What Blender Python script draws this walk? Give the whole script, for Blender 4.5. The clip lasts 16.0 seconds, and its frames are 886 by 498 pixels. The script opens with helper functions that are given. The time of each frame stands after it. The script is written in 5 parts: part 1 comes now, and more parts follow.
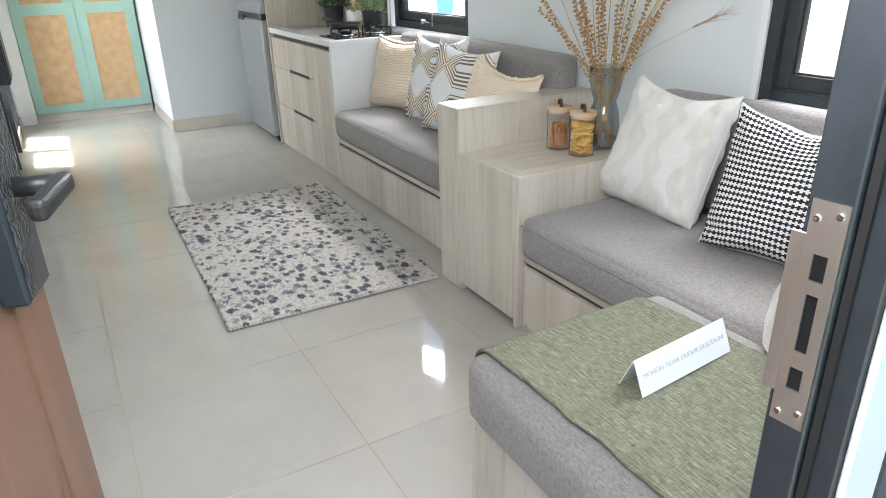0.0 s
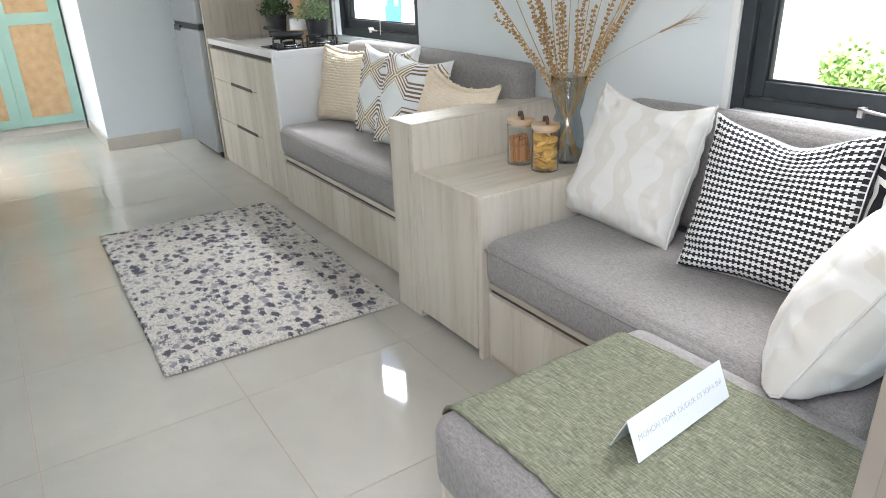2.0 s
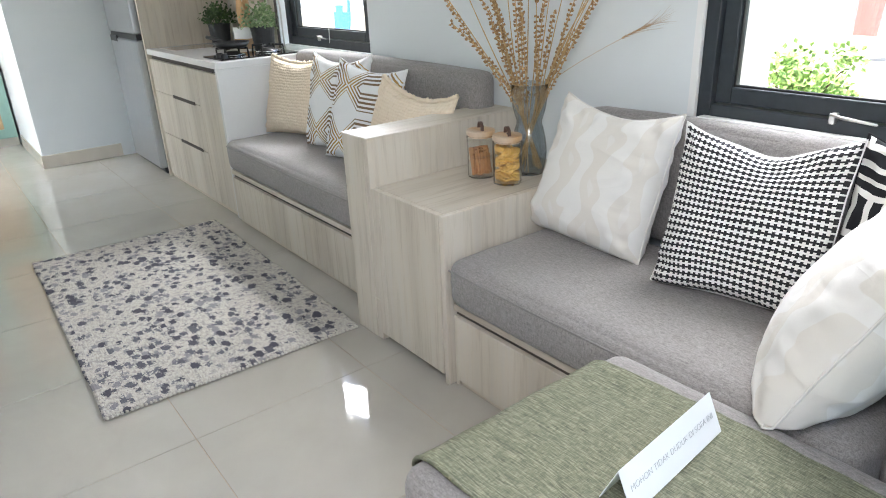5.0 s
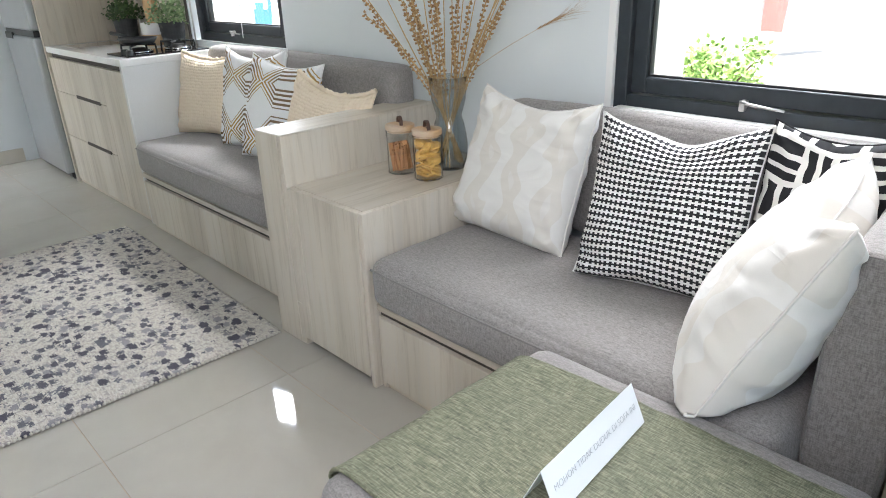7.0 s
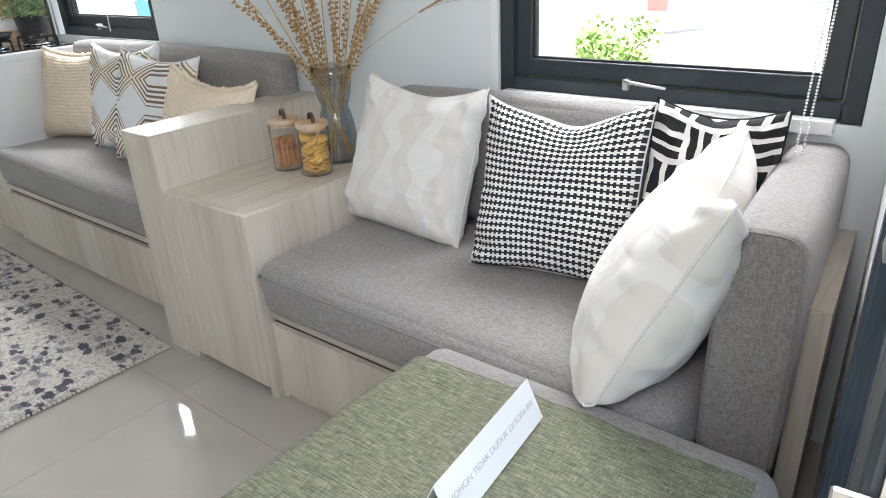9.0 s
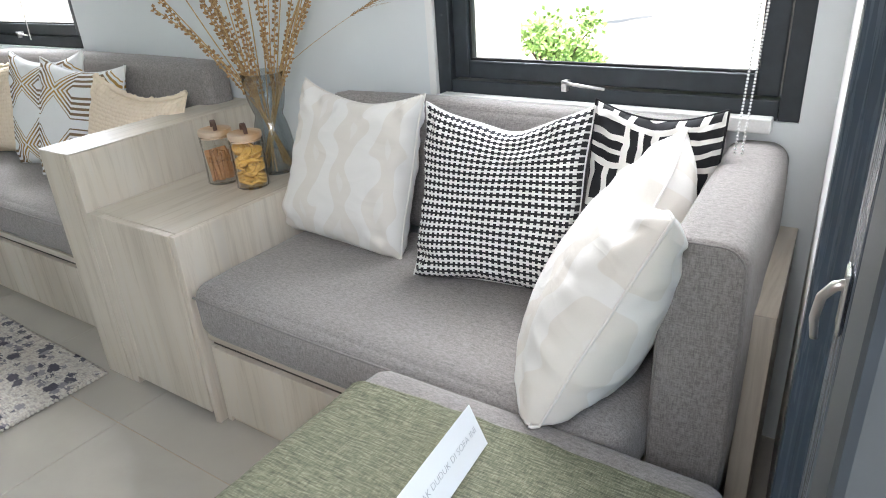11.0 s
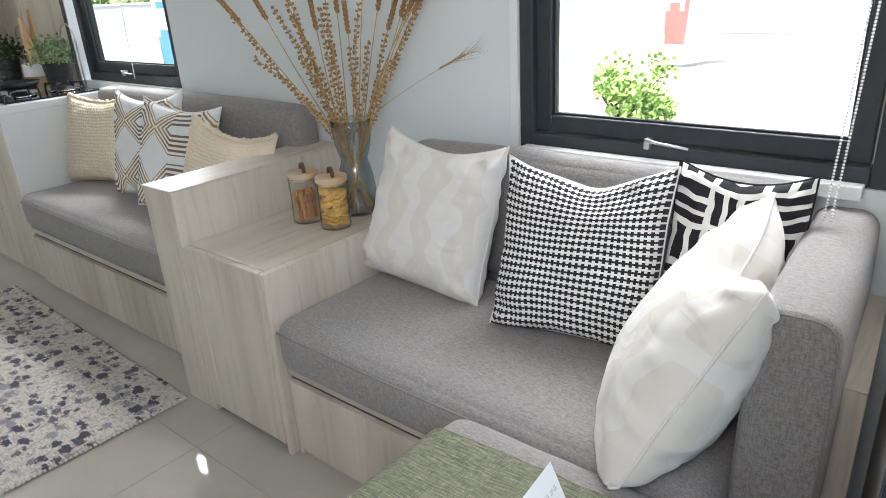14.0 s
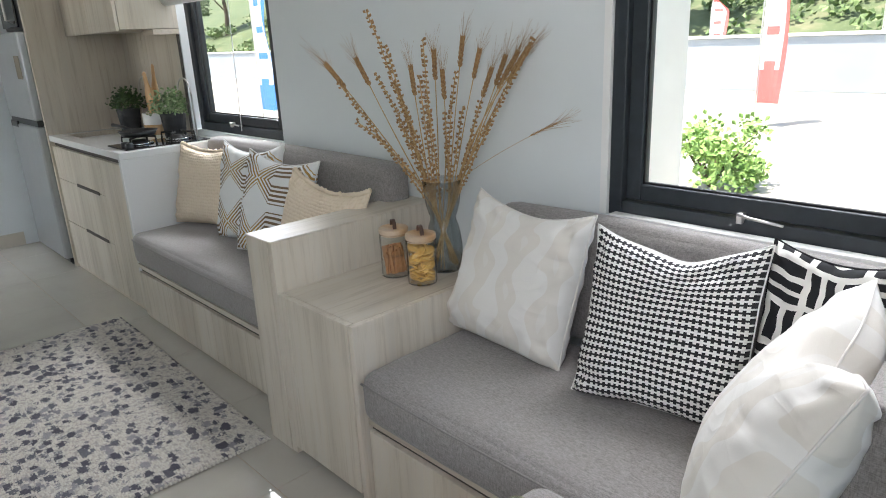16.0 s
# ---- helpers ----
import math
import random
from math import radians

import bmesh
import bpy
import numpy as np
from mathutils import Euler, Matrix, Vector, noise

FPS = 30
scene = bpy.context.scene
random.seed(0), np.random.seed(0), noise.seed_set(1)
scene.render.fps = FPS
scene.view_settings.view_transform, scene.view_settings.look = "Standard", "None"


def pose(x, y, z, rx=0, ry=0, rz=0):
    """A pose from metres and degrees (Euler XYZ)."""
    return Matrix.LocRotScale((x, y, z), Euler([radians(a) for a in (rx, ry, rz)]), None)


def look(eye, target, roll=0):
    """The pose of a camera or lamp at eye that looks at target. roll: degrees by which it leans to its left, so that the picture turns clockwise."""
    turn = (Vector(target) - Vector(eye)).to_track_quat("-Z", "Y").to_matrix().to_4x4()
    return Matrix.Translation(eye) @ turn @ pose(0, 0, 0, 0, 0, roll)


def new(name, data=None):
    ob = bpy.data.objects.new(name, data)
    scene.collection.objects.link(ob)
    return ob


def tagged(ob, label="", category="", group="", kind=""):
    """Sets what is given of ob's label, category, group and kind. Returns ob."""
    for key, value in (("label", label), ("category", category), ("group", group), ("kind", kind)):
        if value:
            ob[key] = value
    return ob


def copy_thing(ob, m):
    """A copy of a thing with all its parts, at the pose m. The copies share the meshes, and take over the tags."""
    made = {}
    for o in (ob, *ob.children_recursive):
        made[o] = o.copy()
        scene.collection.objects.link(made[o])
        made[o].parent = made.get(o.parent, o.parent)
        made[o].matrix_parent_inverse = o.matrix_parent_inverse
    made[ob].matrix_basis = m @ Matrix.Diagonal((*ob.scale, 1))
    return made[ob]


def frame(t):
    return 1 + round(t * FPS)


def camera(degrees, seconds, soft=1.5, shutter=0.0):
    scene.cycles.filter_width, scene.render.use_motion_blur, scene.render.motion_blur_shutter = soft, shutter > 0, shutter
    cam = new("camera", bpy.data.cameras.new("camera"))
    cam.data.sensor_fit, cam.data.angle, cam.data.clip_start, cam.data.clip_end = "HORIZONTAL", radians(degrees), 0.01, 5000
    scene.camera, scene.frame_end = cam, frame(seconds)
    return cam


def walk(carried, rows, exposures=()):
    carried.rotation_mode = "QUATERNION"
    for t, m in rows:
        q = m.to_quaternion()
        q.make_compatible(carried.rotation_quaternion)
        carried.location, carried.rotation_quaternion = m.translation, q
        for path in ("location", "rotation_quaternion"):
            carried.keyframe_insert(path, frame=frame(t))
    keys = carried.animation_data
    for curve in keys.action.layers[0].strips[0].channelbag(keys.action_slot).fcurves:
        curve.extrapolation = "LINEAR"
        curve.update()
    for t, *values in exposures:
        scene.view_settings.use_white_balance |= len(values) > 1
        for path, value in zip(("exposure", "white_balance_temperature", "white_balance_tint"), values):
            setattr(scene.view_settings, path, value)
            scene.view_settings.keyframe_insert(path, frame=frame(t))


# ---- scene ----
cam = camera(67.0, 16.0, 1.0)
PATH = [
    (0, (2.208, -2.062, 1.286), (0.603, -1.166, 0.499), -1.5),
    (0.5, (2.188, -2.063, 1.288), (0.608, -1.114, 0.51), -1.7),
    (1, (2.135, -2.023, 1.288), (0.571, -1.048, 0.511), -1.9),
    (1.5, (2.074, -1.98, 1.285), (0.523, -0.986, 0.508), -2.1),
    (2, (2.024, -1.956, 1.276), (0.481, -0.947, 0.501), -2.0),
    (2.5, (1.987, -1.933, 1.276), (0.455, -0.907, 0.501), -2.2),
    (3, (1.941, -1.905, 1.275), (0.417, -0.857, 0.512), -2.1),
    (3.5, (1.916, -1.884, 1.277), (0.398, -0.821, 0.526), -2.3),
    (6, (1.896, -1.89, 1.267), (0.473, -0.723, 0.484), -2.3),
    (6.5, (1.887, -1.865, 1.259), (0.494, -0.66, 0.478), -2.3),
    (7, (1.889, -1.824, 1.246), (0.545, -0.562, 0.469), -2.1),
    (7.5, (1.884, -1.789, 1.243), (0.593, -0.476, 0.462), -2.2),
    (8, (1.889, -1.775, 1.241), (0.65, -0.419, 0.449), -2.5),
    (8.5, (1.885, -1.746, 1.234), (0.693, -0.357, 0.428), -2.7),
    (9, (1.879, -1.725, 1.23), (0.731, -0.307, 0.411), -2.9),
    (9.5, (1.879, -1.696, 1.226), (0.763, -0.258, 0.398), -3.3),
    (12, (1.872, -1.63, 1.263), (0.839, -0.142, 0.414), -4.0),
    (12.5, (1.872, -1.643, 1.265), (0.819, -0.162, 0.43), -3.8),
    (13, (1.87, -1.66, 1.271), (0.779, -0.193, 0.458), -3.5),
    (13.5, (1.853, -1.679, 1.283), (0.707, -0.236, 0.506), -3.4),
    (14, (1.845, -1.689, 1.303), (0.642, -0.275, 0.559), -3.3),
    (14.5, (1.85, -1.693, 1.316), (0.594, -0.306, 0.611), -3.1),
    (15, (1.852, -1.699, 1.328), (0.551, -0.332, 0.664), -2.8),
    (15.5, (1.844, -1.706, 1.342), (0.507, -0.365, 0.699), -2.7),
    (16, (1.844, -1.727, 1.359), (0.449, -0.427, 0.755), -2.6),
]
EXPOSURE = [(0, 2.05), (3.5, 2.02), (6, 1.95), (9, 1.88), (12, 1.86), (14, 1.66), (16, 1.42)]
walk(cam, [(t, look(eye, target, roll)) for t, eye, target, roll in PATH],
     exposures=EXPOSURE)

# ---- world, sun and large lights ----
world = bpy.data.worlds.new("world")
scene.world = world
world.use_nodes = True
wn = world.node_tree
sky = wn.nodes.new("ShaderNodeTexSky")
sky.sky_type = "NISHITA"
sky.sun_disc = False
sky.sun_elevation, sky.sun_rotation = radians(70), radians(202)
sky.air_density, sky.dust_density = 1.3, 2.5
wn.links.new(sky.outputs[0], wn.nodes["Background"].inputs[0])
wn.nodes["Background"].inputs[1].default_value = 0.15

SUN_FROM = Vector((-0.30, -0.75, 2.3))
sun_data = bpy.data.lights.new("sun", "SUN")
sun_data.energy, sun_data.angle, sun_data.color = 5.0, radians(0.6), (1.0, 0.95, 0.88)
sun = new("sun", sun_data)
sun.matrix_world = look(SUN_FROM * 10, (0, 0, 0))


def window_light(name, eye, target, sx, sy, watts, colour=(0.945, 0.955, 1.0)):
    data = bpy.data.lights.new(name, "AREA")
    data.shape, data.size, data.size_y, data.energy, data.color = "RECTANGLE", sx, sy, watts, colour
    ob = new(name, data)
    ob.matrix_world = look(eye, target)
    return ob


WALL_Y = -0.05
SLOPE = 0.085
CORNER = (1.77, WALL_Y)
ENTRY = Matrix.Translation((CORNER[0], CORNER[1], 0)) @ Matrix.Rotation(math.atan2(-1, SLOPE), 4, "Z")   # local x runs along the entry wall, local y points out

window_light("skylight_big_window", (0.80, 0.50, 2.15), (1.50, -0.95, 0.50), 1.1, 0.7, 14)
window_light("skylight_kitchen_window", (-2.20, 0.45, 2.06), (-1.30, -1.4, 0.40), 1.35, 0.22, 21)
window_light("skylight_doorway", (1.80, -1.95, 1.65), (-0.60, -0.90, 1.00), 0.8, 0.75, 6.6)
window_light("skylight_hall_door", (-3.9, -2.95, 2.30), (-3.9, -1.2, 0.7), 1.0, 0.5, 10)

# ---- materials ----


def mat(name, base=(0.8, 0.8, 0.8), rough=0.5, metal=0.0):
    m = bpy.data.materials.new(name)
    m.use_nodes = True
    b = m.node_tree.nodes["Principled BSDF"]
    b.inputs["Base Color"].default_value = (*base, 1)
    b.inputs["Roughness"].default_value = rough
    b.inputs["Metallic"].default_value = metal
    return m


class Nodes:
    """Short writing of node trees."""

    def __init__(self, m):
        self.m, self.t = m, m.node_tree
        self.bsdf = self.t.nodes["Principled BSDF"]

    def add(self, kind, **sets):
        n = self.t.nodes.new("ShaderNode" + kind)
        for k, v in sets.items():
            if k in n.inputs:
                self.put(n.inputs[k], v)
        return n

    def put(self, socket, v):
        if isinstance(v, bpy.types.NodeSocket):
            self.t.links.new(v, socket)
        else:
            socket.default_value = v

    def math(self, op, a, b=0.0, c=0.0):
        n = self.t.nodes.new("ShaderNodeMath")
        n.operation = op
        for s, v in zip(n.inputs, (a, b, c)):
            self.put(s, v)
        return n.outputs[0]

    def coords(self, kind="Object", scale=(1, 1, 1)):
        tc = self.t.nodes.new("ShaderNodeTexCoord")
        mp = self.t.nodes.new("ShaderNodeMapping")
        mp.inputs["Scale"].default_value = scale
        self.t.links.new(tc.outputs[kind], mp.inputs[0])
        return mp.outputs[0]

    def place(self, scale=(1, 1, 1)):
        g = self.t.nodes.new("ShaderNodeNewGeometry")
        mp = self.t.nodes.new("ShaderNodeMapping")
        mp.inputs["Scale"].default_value = scale
        self.t.links.new(g.outputs["Position"], mp.inputs[0])
        return mp.outputs[0]

    def noise(self, vec, scale, detail=3.0, rough=0.55, dist=0.0):
        n = self.add("TexNoise", Vector=vec, Scale=scale, Detail=detail, Roughness=rough, Distortion=dist)
        return n.outputs["Fac"]

    def ramp(self, fac, *stops):
        n = self.t.nodes.new("ShaderNodeValToRGB")
        self.put(n.inputs[0], fac)
        el = n.color_ramp.elements
        while len(el) < len(stops):
            el.new(0.5)
        for e, (p, c) in zip(el, stops):
            e.position, e.color = p, (*c, 1)
        return n.outputs[0]

    def mix(self, fac, a, b):
        n = self.t.nodes.new("ShaderNodeMix")
        n.data_type = "RGBA"
        self.put(n.inputs[0], fac)
        for s, v in ((n.inputs[6], a), (n.inputs[7], b)):
            self.put(s, (*v, 1) if isinstance(v, tuple) and len(v) == 3 else v)
        return n.outputs[2]

    def bump(self, height, strength=0.3, distance=0.002):
        n = self.add("Bump", Height=height, Strength=strength, Distance=distance)
        self.t.links.new(n.outputs[0], self.bsdf.inputs["Normal"])

    def colour(self, v):
        self.put(self.bsdf.inputs["Base Color"], v)

    def rough(self, v):
        self.put(self.bsdf.inputs["Roughness"], v)


def wood_mat(name, axis, light=(0.60, 0.538, 0.448), dark=(0.41, 0.355, 0.285), grey=(0.57, 0.53, 0.47), rough=0.34):
    m = mat(name, light, rough)
    n = Nodes(m)
    lo, hi = 0.9, 16.0
    sc = [hi, hi, hi]
    sc[axis] = lo
    v = n.place(tuple(sc))
    wide = n.noise(n.place(tuple(s * 0.35 for s in sc)), 1.0, 2.0)
    fine = n.noise(v, 3.2, 5.0, 0.65, 0.3)
    c1 = n.ramp(fine, (0.34, dark), (0.5, light), (0.66, grey))
    c2 = n.ramp(wide, (0.35, dark), (0.52, light), (0.7, (0.64, 0.59, 0.515)))
    n.colour(n.mix(0.5, c1, c2))
    n.rough(n.ramp(fine, (0.3, (rough + 0.1,) * 3), (0.7, (rough - 0.06,) * 3)))
    n.bump(fine, 0.08, 0.001)
    return m


wood_z = wood_mat("pale_oak_laminate_upright", 2)
wood_y = wood_mat("pale_oak_laminate_deep", 1)
wood_x = wood_mat("pale_oak_laminate_long", 0)
wood_edge = mat("laminate_edge_band", (0.56, 0.48, 0.38), 0.5)
board_mat = wood_mat("beech_board", 2, (0.55, 0.33, 0.15), (0.42, 0.23, 0.09), (0.60, 0.38, 0.19), 0.5)
lid_mat = wood_mat("bamboo_lid", 0, (0.50, 0.30, 0.145), (0.40, 0.225, 0.10), (0.56, 0.36, 0.19), 0.5)


def fabric_mat(name, a, b, weave=700.0, rough=0.92, bump=0.5, axis_mix=True):
    m = mat(name, a, rough)
    n = Nodes(m)
    w1 = n.noise(n.place((1.0, 1.0, 0.16)), weave, 2.0, 0.7)
    w2 = n.noise(n.place((0.16, 0.5, 1.0)), weave, 2.0, 0.7)
    w = n.math("ADD", n.math("MULTIPLY", w1, 0.5), n.math("MULTIPLY", w2, 0.5))
    slub = n.noise(n.place((1.0, 1.0, 0.35)), weave * 0.42, 1.0, 0.5)
    big = n.noise(n.place(), 5.0, 3.0)
    c = n.ramp(n.math("ADD", n.math("MULTIPLY", w, 0.82), n.math("MULTIPLY", slub, 0.18)), (0.38, b), (0.60, a))
    c = n.mix(n.math("MULTIPLY", big, 0.28), c, tuple(v * 0.78 for v in a))
    n.colour(c)
    n.bump(w, bump, 0.0015)
    n.bsdf.inputs["Sheen Weight"].default_value = 0.15
    n.bsdf.inputs["Sheen Roughness"].default_value = 0.5
    return m


grey_fabric = fabric_mat("grey_woven_upholstery", (0.335, 0.311, 0.299), (0.155, 0.142, 0.137), 470)
throw_mat = mat("olive_woven_throw", (0.2, 0.21, 0.13), 0.95)
n = Nodes(throw_mat)
ribs = n.noise(n.place((0.10, 1.0, 0.3)), 330, 3.0, 0.7)
cross = n.noise(n.place((1.0, 0.16, 0.3)), 420, 3.0, 0.7)
fleck = n.noise(n.place((0.5, 1.0, 1.0)), 60, 3.0, 0.6)
yarn = n.math("ADD", n.math("MULTIPLY", ribs, 0.62), n.math("MULTIPLY", cross, 0.38))
n.colour(n.mix(n.math("MULTIPLY", fleck, 0.5), n.ramp(yarn, (0.36, (0.050, 0.054, 0.034)), (0.5, (0.170, 0.175, 0.115)), (0.64, (0.36, 0.355, 0.255))), (0.16, 0.165, 0.11)))
n.bump(yarn, 1.0, 0.004)
white_cloth = fabric_mat("off_white_cotton", (0.78, 0.76, 0.72), (0.68, 0.66, 0.62), 900, 0.9, 0.25)

m = white_cloth.copy()
m.name = "cotton_with_beige_blots"
n = Nodes(m)
vv = n.coords("UV", (1, 1, 1))
uvs = n.add("SeparateXYZ", Vector=vv)
sway = n.noise(vv, 7.0, 1.0, 0.4)
lane = n.math("MULTIPLY", n.math("ADD", uvs.outputs[0], n.math("MULTIPLY", sway, 0.13)), 1 / 0.135)
lobe = n.math("SINE", n.math("ADD", n.math("ADD", n.math("MULTIPLY", uvs.outputs[1], 40.0), n.math("MULTIPLY", sway, 5.0)), n.math("MULTIPLY", n.math("FLOOR", lane), 2.1)))
away = n.math("ABSOLUTE", n.math("SUBTRACT", n.math("FRACT", lane), 0.5))
blot = n.math("ADD", 0.62, n.math("SUBTRACT", n.math("MULTIPLY", lobe, 0.10), away))
fine = n.noise(n.place((1, 1, 0.2)), 900, 2)
n.colour(n.mix(n.ramp(fine, (0.3, (0, 0, 0)), (0.8, (0.12, 0.12, 0.12))),
               n.ramp(blot, (0.34, (0.77, 0.75, 0.715)), (0.352, (0.715, 0.675, 0.615)), (0.62, (0.715, 0.675, 0.615)), (0.632, (0.745, 0.715, 0.67))), (0.6, 0.58, 0.55)))
wr = n.noise(n.coords("UV", (1.0, 1.7, 1)), 6.5, 1.5, 0.4, 0.9)
ridge = n.math("ABSOLUTE", n.math("SUBTRACT", wr, 0.5))
n.bump(n.math("ADD", n.math("MULTIPLY", ridge, -1.0), n.math("MULTIPLY", fine, 0.03)), 0.65, 0.012)
blot_cloth = m

# black and white broken-check weave
houndstooth = mat("black_white_check_weave", (0.8, 0.8, 0.78), 0.9)
n = Nodes(houndstooth)
sep = n.add("SeparateXYZ", Vector=n.coords("UV"))
U, V = sep.outputs[0], sep.outputs[1]
row = n.math("FRACT", n.math("MULTIPLY", V, 1 / 0.0182))
col = n.math("FRACT", n.math("MULTIPLY", U, 1 / 0.0148))
tooth = n.math("MULTIPLY", n.math("SUBTRACT", n.math("GREATER_THAN", col, 0.5), 0.5), 0.24)
dist = n.math("ABSOLUTE", n.math("SUBTRACT", row, 0.5))
black = n.math("LESS_THAN", dist, n.math("ADD", tooth, 0.255))
fib = n.noise(n.coords("UV"), 1500, 1)
n.colour(n.mix(black, n.ramp(fib, (0.3, (0.70, 0.69, 0.67)), (0.7, (0.86, 0.85, 0.83))), n.ramp(fib, (0.3, (0.008, 0.008, 0.01)), (0.7, (0.03, 0.03, 0.034)))))
n.bump(n.math("ADD", n.math("MULTIPLY", black, 0.4), fib), 0.4, 0.001)

# bold black brush strokes on white
brush = mat("black_stroke_print", (0.82, 0.8, 0.77), 0.9)
n = Nodes(brush)
wob = n.add("TexNoise", Vector=n.coords("UV"), Scale=9.0, Detail=2.0)
shift = n.add("VectorMath")
shift.operation = "MULTIPLY_ADD"
n.t.links.new(wob.outputs["Color"], shift.inputs[0])
shift.inputs[1].default_value = (0.05, 0.05, 0)
n.t.links.new(n.coords("UV"), shift.inputs[2])
sep = n.add("SeparateXYZ", Vector=shift.outputs[0])
U, V = sep.outputs[0], sep.outputs[1]
cu, cv = n.math("MULTIPLY", U, 1 / 0.112), n.math("MULTIPLY", V, 1 / 0.100)
chk = n.math("GREATER_THAN", n.math("FRACT", n.math("MULTIPLY", n.math("ADD", n.math("FLOOR", cu), n.math("FLOOR", cv)), 0.5)), 0.25)
fu, fv = n.math("FRACT", cu), n.math("FRACT", cv)


def bars(n, along, across):
    b = n.math("LESS_THAN", n.math("ABSOLUTE", n.math("SUBTRACT", n.math("FRACT", n.math("MULTIPLY", across, 3.0)), 0.5)), 0.31)
    e = n.math("LESS_THAN", n.math("ABSOLUTE", n.math("SUBTRACT", along, 0.5)), 0.42)
    return n.math("MULTIPLY", b, e)


ink = n.math("ADD", n.math("MULTIPLY", chk, bars(n, fu, fv)), n.math("MULTIPLY", n.math("SUBTRACT", 1.0, chk), bars(n, fv, fu)))
n.colour(n.mix(ink, (0.80, 0.78, 0.74), (0.014, 0.014, 0.017)))
n.bump(n.noise(n.coords("UV"), 900, 2), 0.25, 0.001)

# ochre line pattern on white
goldprint = mat("ochre_line_print", (0.8, 0.8, 0.78), 0.9)
n = Nodes(goldprint)
sep = n.add("SeparateXYZ", Vector=n.coords("UV"))
U, V = sep.outputs[0], sep.outputs[1]
fold = n.math("PINGPONG", n.math("ADD", U, 0.02), 0.142)
half = n.math("ABSOLUTE", n.math("SUBTRACT", n.math("FRACT", n.math("MULTIPLY", n.math("ADD", V, 0.05), 1 / 0.27)), 0.5))
reach = n.math("ADD", n.math("MULTIPLY", half, 0.27), n.math("MULTIPLY", n.math("MAXIMUM", n.math("SUBTRACT", fold, 0.058), 0.0), 1.05))
lines = n.math("LESS_THAN", n.math("FRACT", n.math("MULTIPLY", reach, 1 / 0.0225)), 0.50)
band = n.math("MULTIPLY", n.math("LESS_THAN", reach, 0.118), n.math("GREATER_THAN", reach, 0.02))
cloth = n.noise(n.coords("UV"), 1100, 2)
n.colour(n.mix(n.math("MULTIPLY", lines, band), n.ramp(cloth, (0.3, (0.72, 0.72, 0.71)), (0.7, (0.83, 0.83, 0.82))),
               n.ramp(n.math("MULTIPLY", fold, 7.0), (0.45, (0.20, 0.135, 0.075)), (0.75, (0.42, 0.255, 0.07)))))
n.bump(cloth, 0.25, 0.001)

# chunky cream knit
knit = mat("cream_textured_weave", (0.72, 0.62, 0.50), 0.95)
n = Nodes(knit)
vo = n.add("TexVoronoi", Vector=n.coords("UV", (1, 0.8, 1)), Scale=72.0, Randomness=0.35)
n.colour(n.ramp(vo.outputs["Distance"], (0.0, (0.84, 0.72, 0.575)), (0.6, (0.80, 0.67, 0.51)), (0.95, (0.60, 0.47, 0.335))))
n.bump(n.math("SUBTRACT", 1.0, vo.outputs["Distance"]), 0.9, 0.006)

# walls, ceiling, floor
wall_paint = mat("pale_blue_grey_wall_paint", (0.70, 0.735, 0.745), 0.75)
n = Nodes(wall_paint)
a = n.noise(n.place(), 1.3, 3)
b = n.noise(n.place(), 260, 3)
n.colour(n.ramp(a, (0.3, (0.685, 0.72, 0.73)), (0.7, (0.72, 0.755, 0.765))))
n.bump(b, 0.12, 0.001)
white_paint = mat("white_paint", (0.80, 0.80, 0.79), 0.55)
n = Nodes(white_paint)
n.colour(n.ramp(n.noise(n.place(), 2.0, 3), (0.3, (0.77, 0.77, 0.76)), (0.7, (0.82, 0.82, 0.81))))
n.bump(n.noise(n.place(), 300, 2), 0.1, 0.0008)
ceiling_paint = mat("ceiling_white", (0.82, 0.82, 0.81), 0.85)
n = Nodes(ceiling_paint)
n.colour(n.ramp(n.noise(n.place(), 1.1, 2), (0.3, (0.80, 0.80, 0.79)), (0.7, (0.84, 0.84, 0.83))))

tile_mat = mat("polished_cream_porcelain", (0.64, 0.60, 0.53), 0.07)
n = Nodes(tile_mat)
info = n.t.nodes.new("ShaderNodeObjectInfo")
cloud = n.noise(n.place((1, 1, 1)), 2.4, 4, 0.6, 0.6)
speck = n.noise(n.place(), 160, 2)
base = n.ramp(cloud, (0.3, (0.41, 0.385, 0.34)), (0.7, (0.465, 0.44, 0.39)))
base = n.mix(n.math("MULTIPLY", info.outputs["Random"], 0.25), base, (0.40, 0.375, 0.335))
n.colour(n.mix(n.ramp(speck, (0.55, (0, 0, 0)), (0.8, (0.15, 0.15, 0.15))), base, (0.38, 0.35, 0.31)))
n.rough(n.ramp(n.noise(n.place(), 3.0, 3), (0.3, (0.025,) * 3), (0.75, (0.06,) * 3)))
n.bsdf.inputs["IOR"].default_value = 1.55
grout = mat("tan_grout", (0.43, 0.33, 0.24), 0.85)

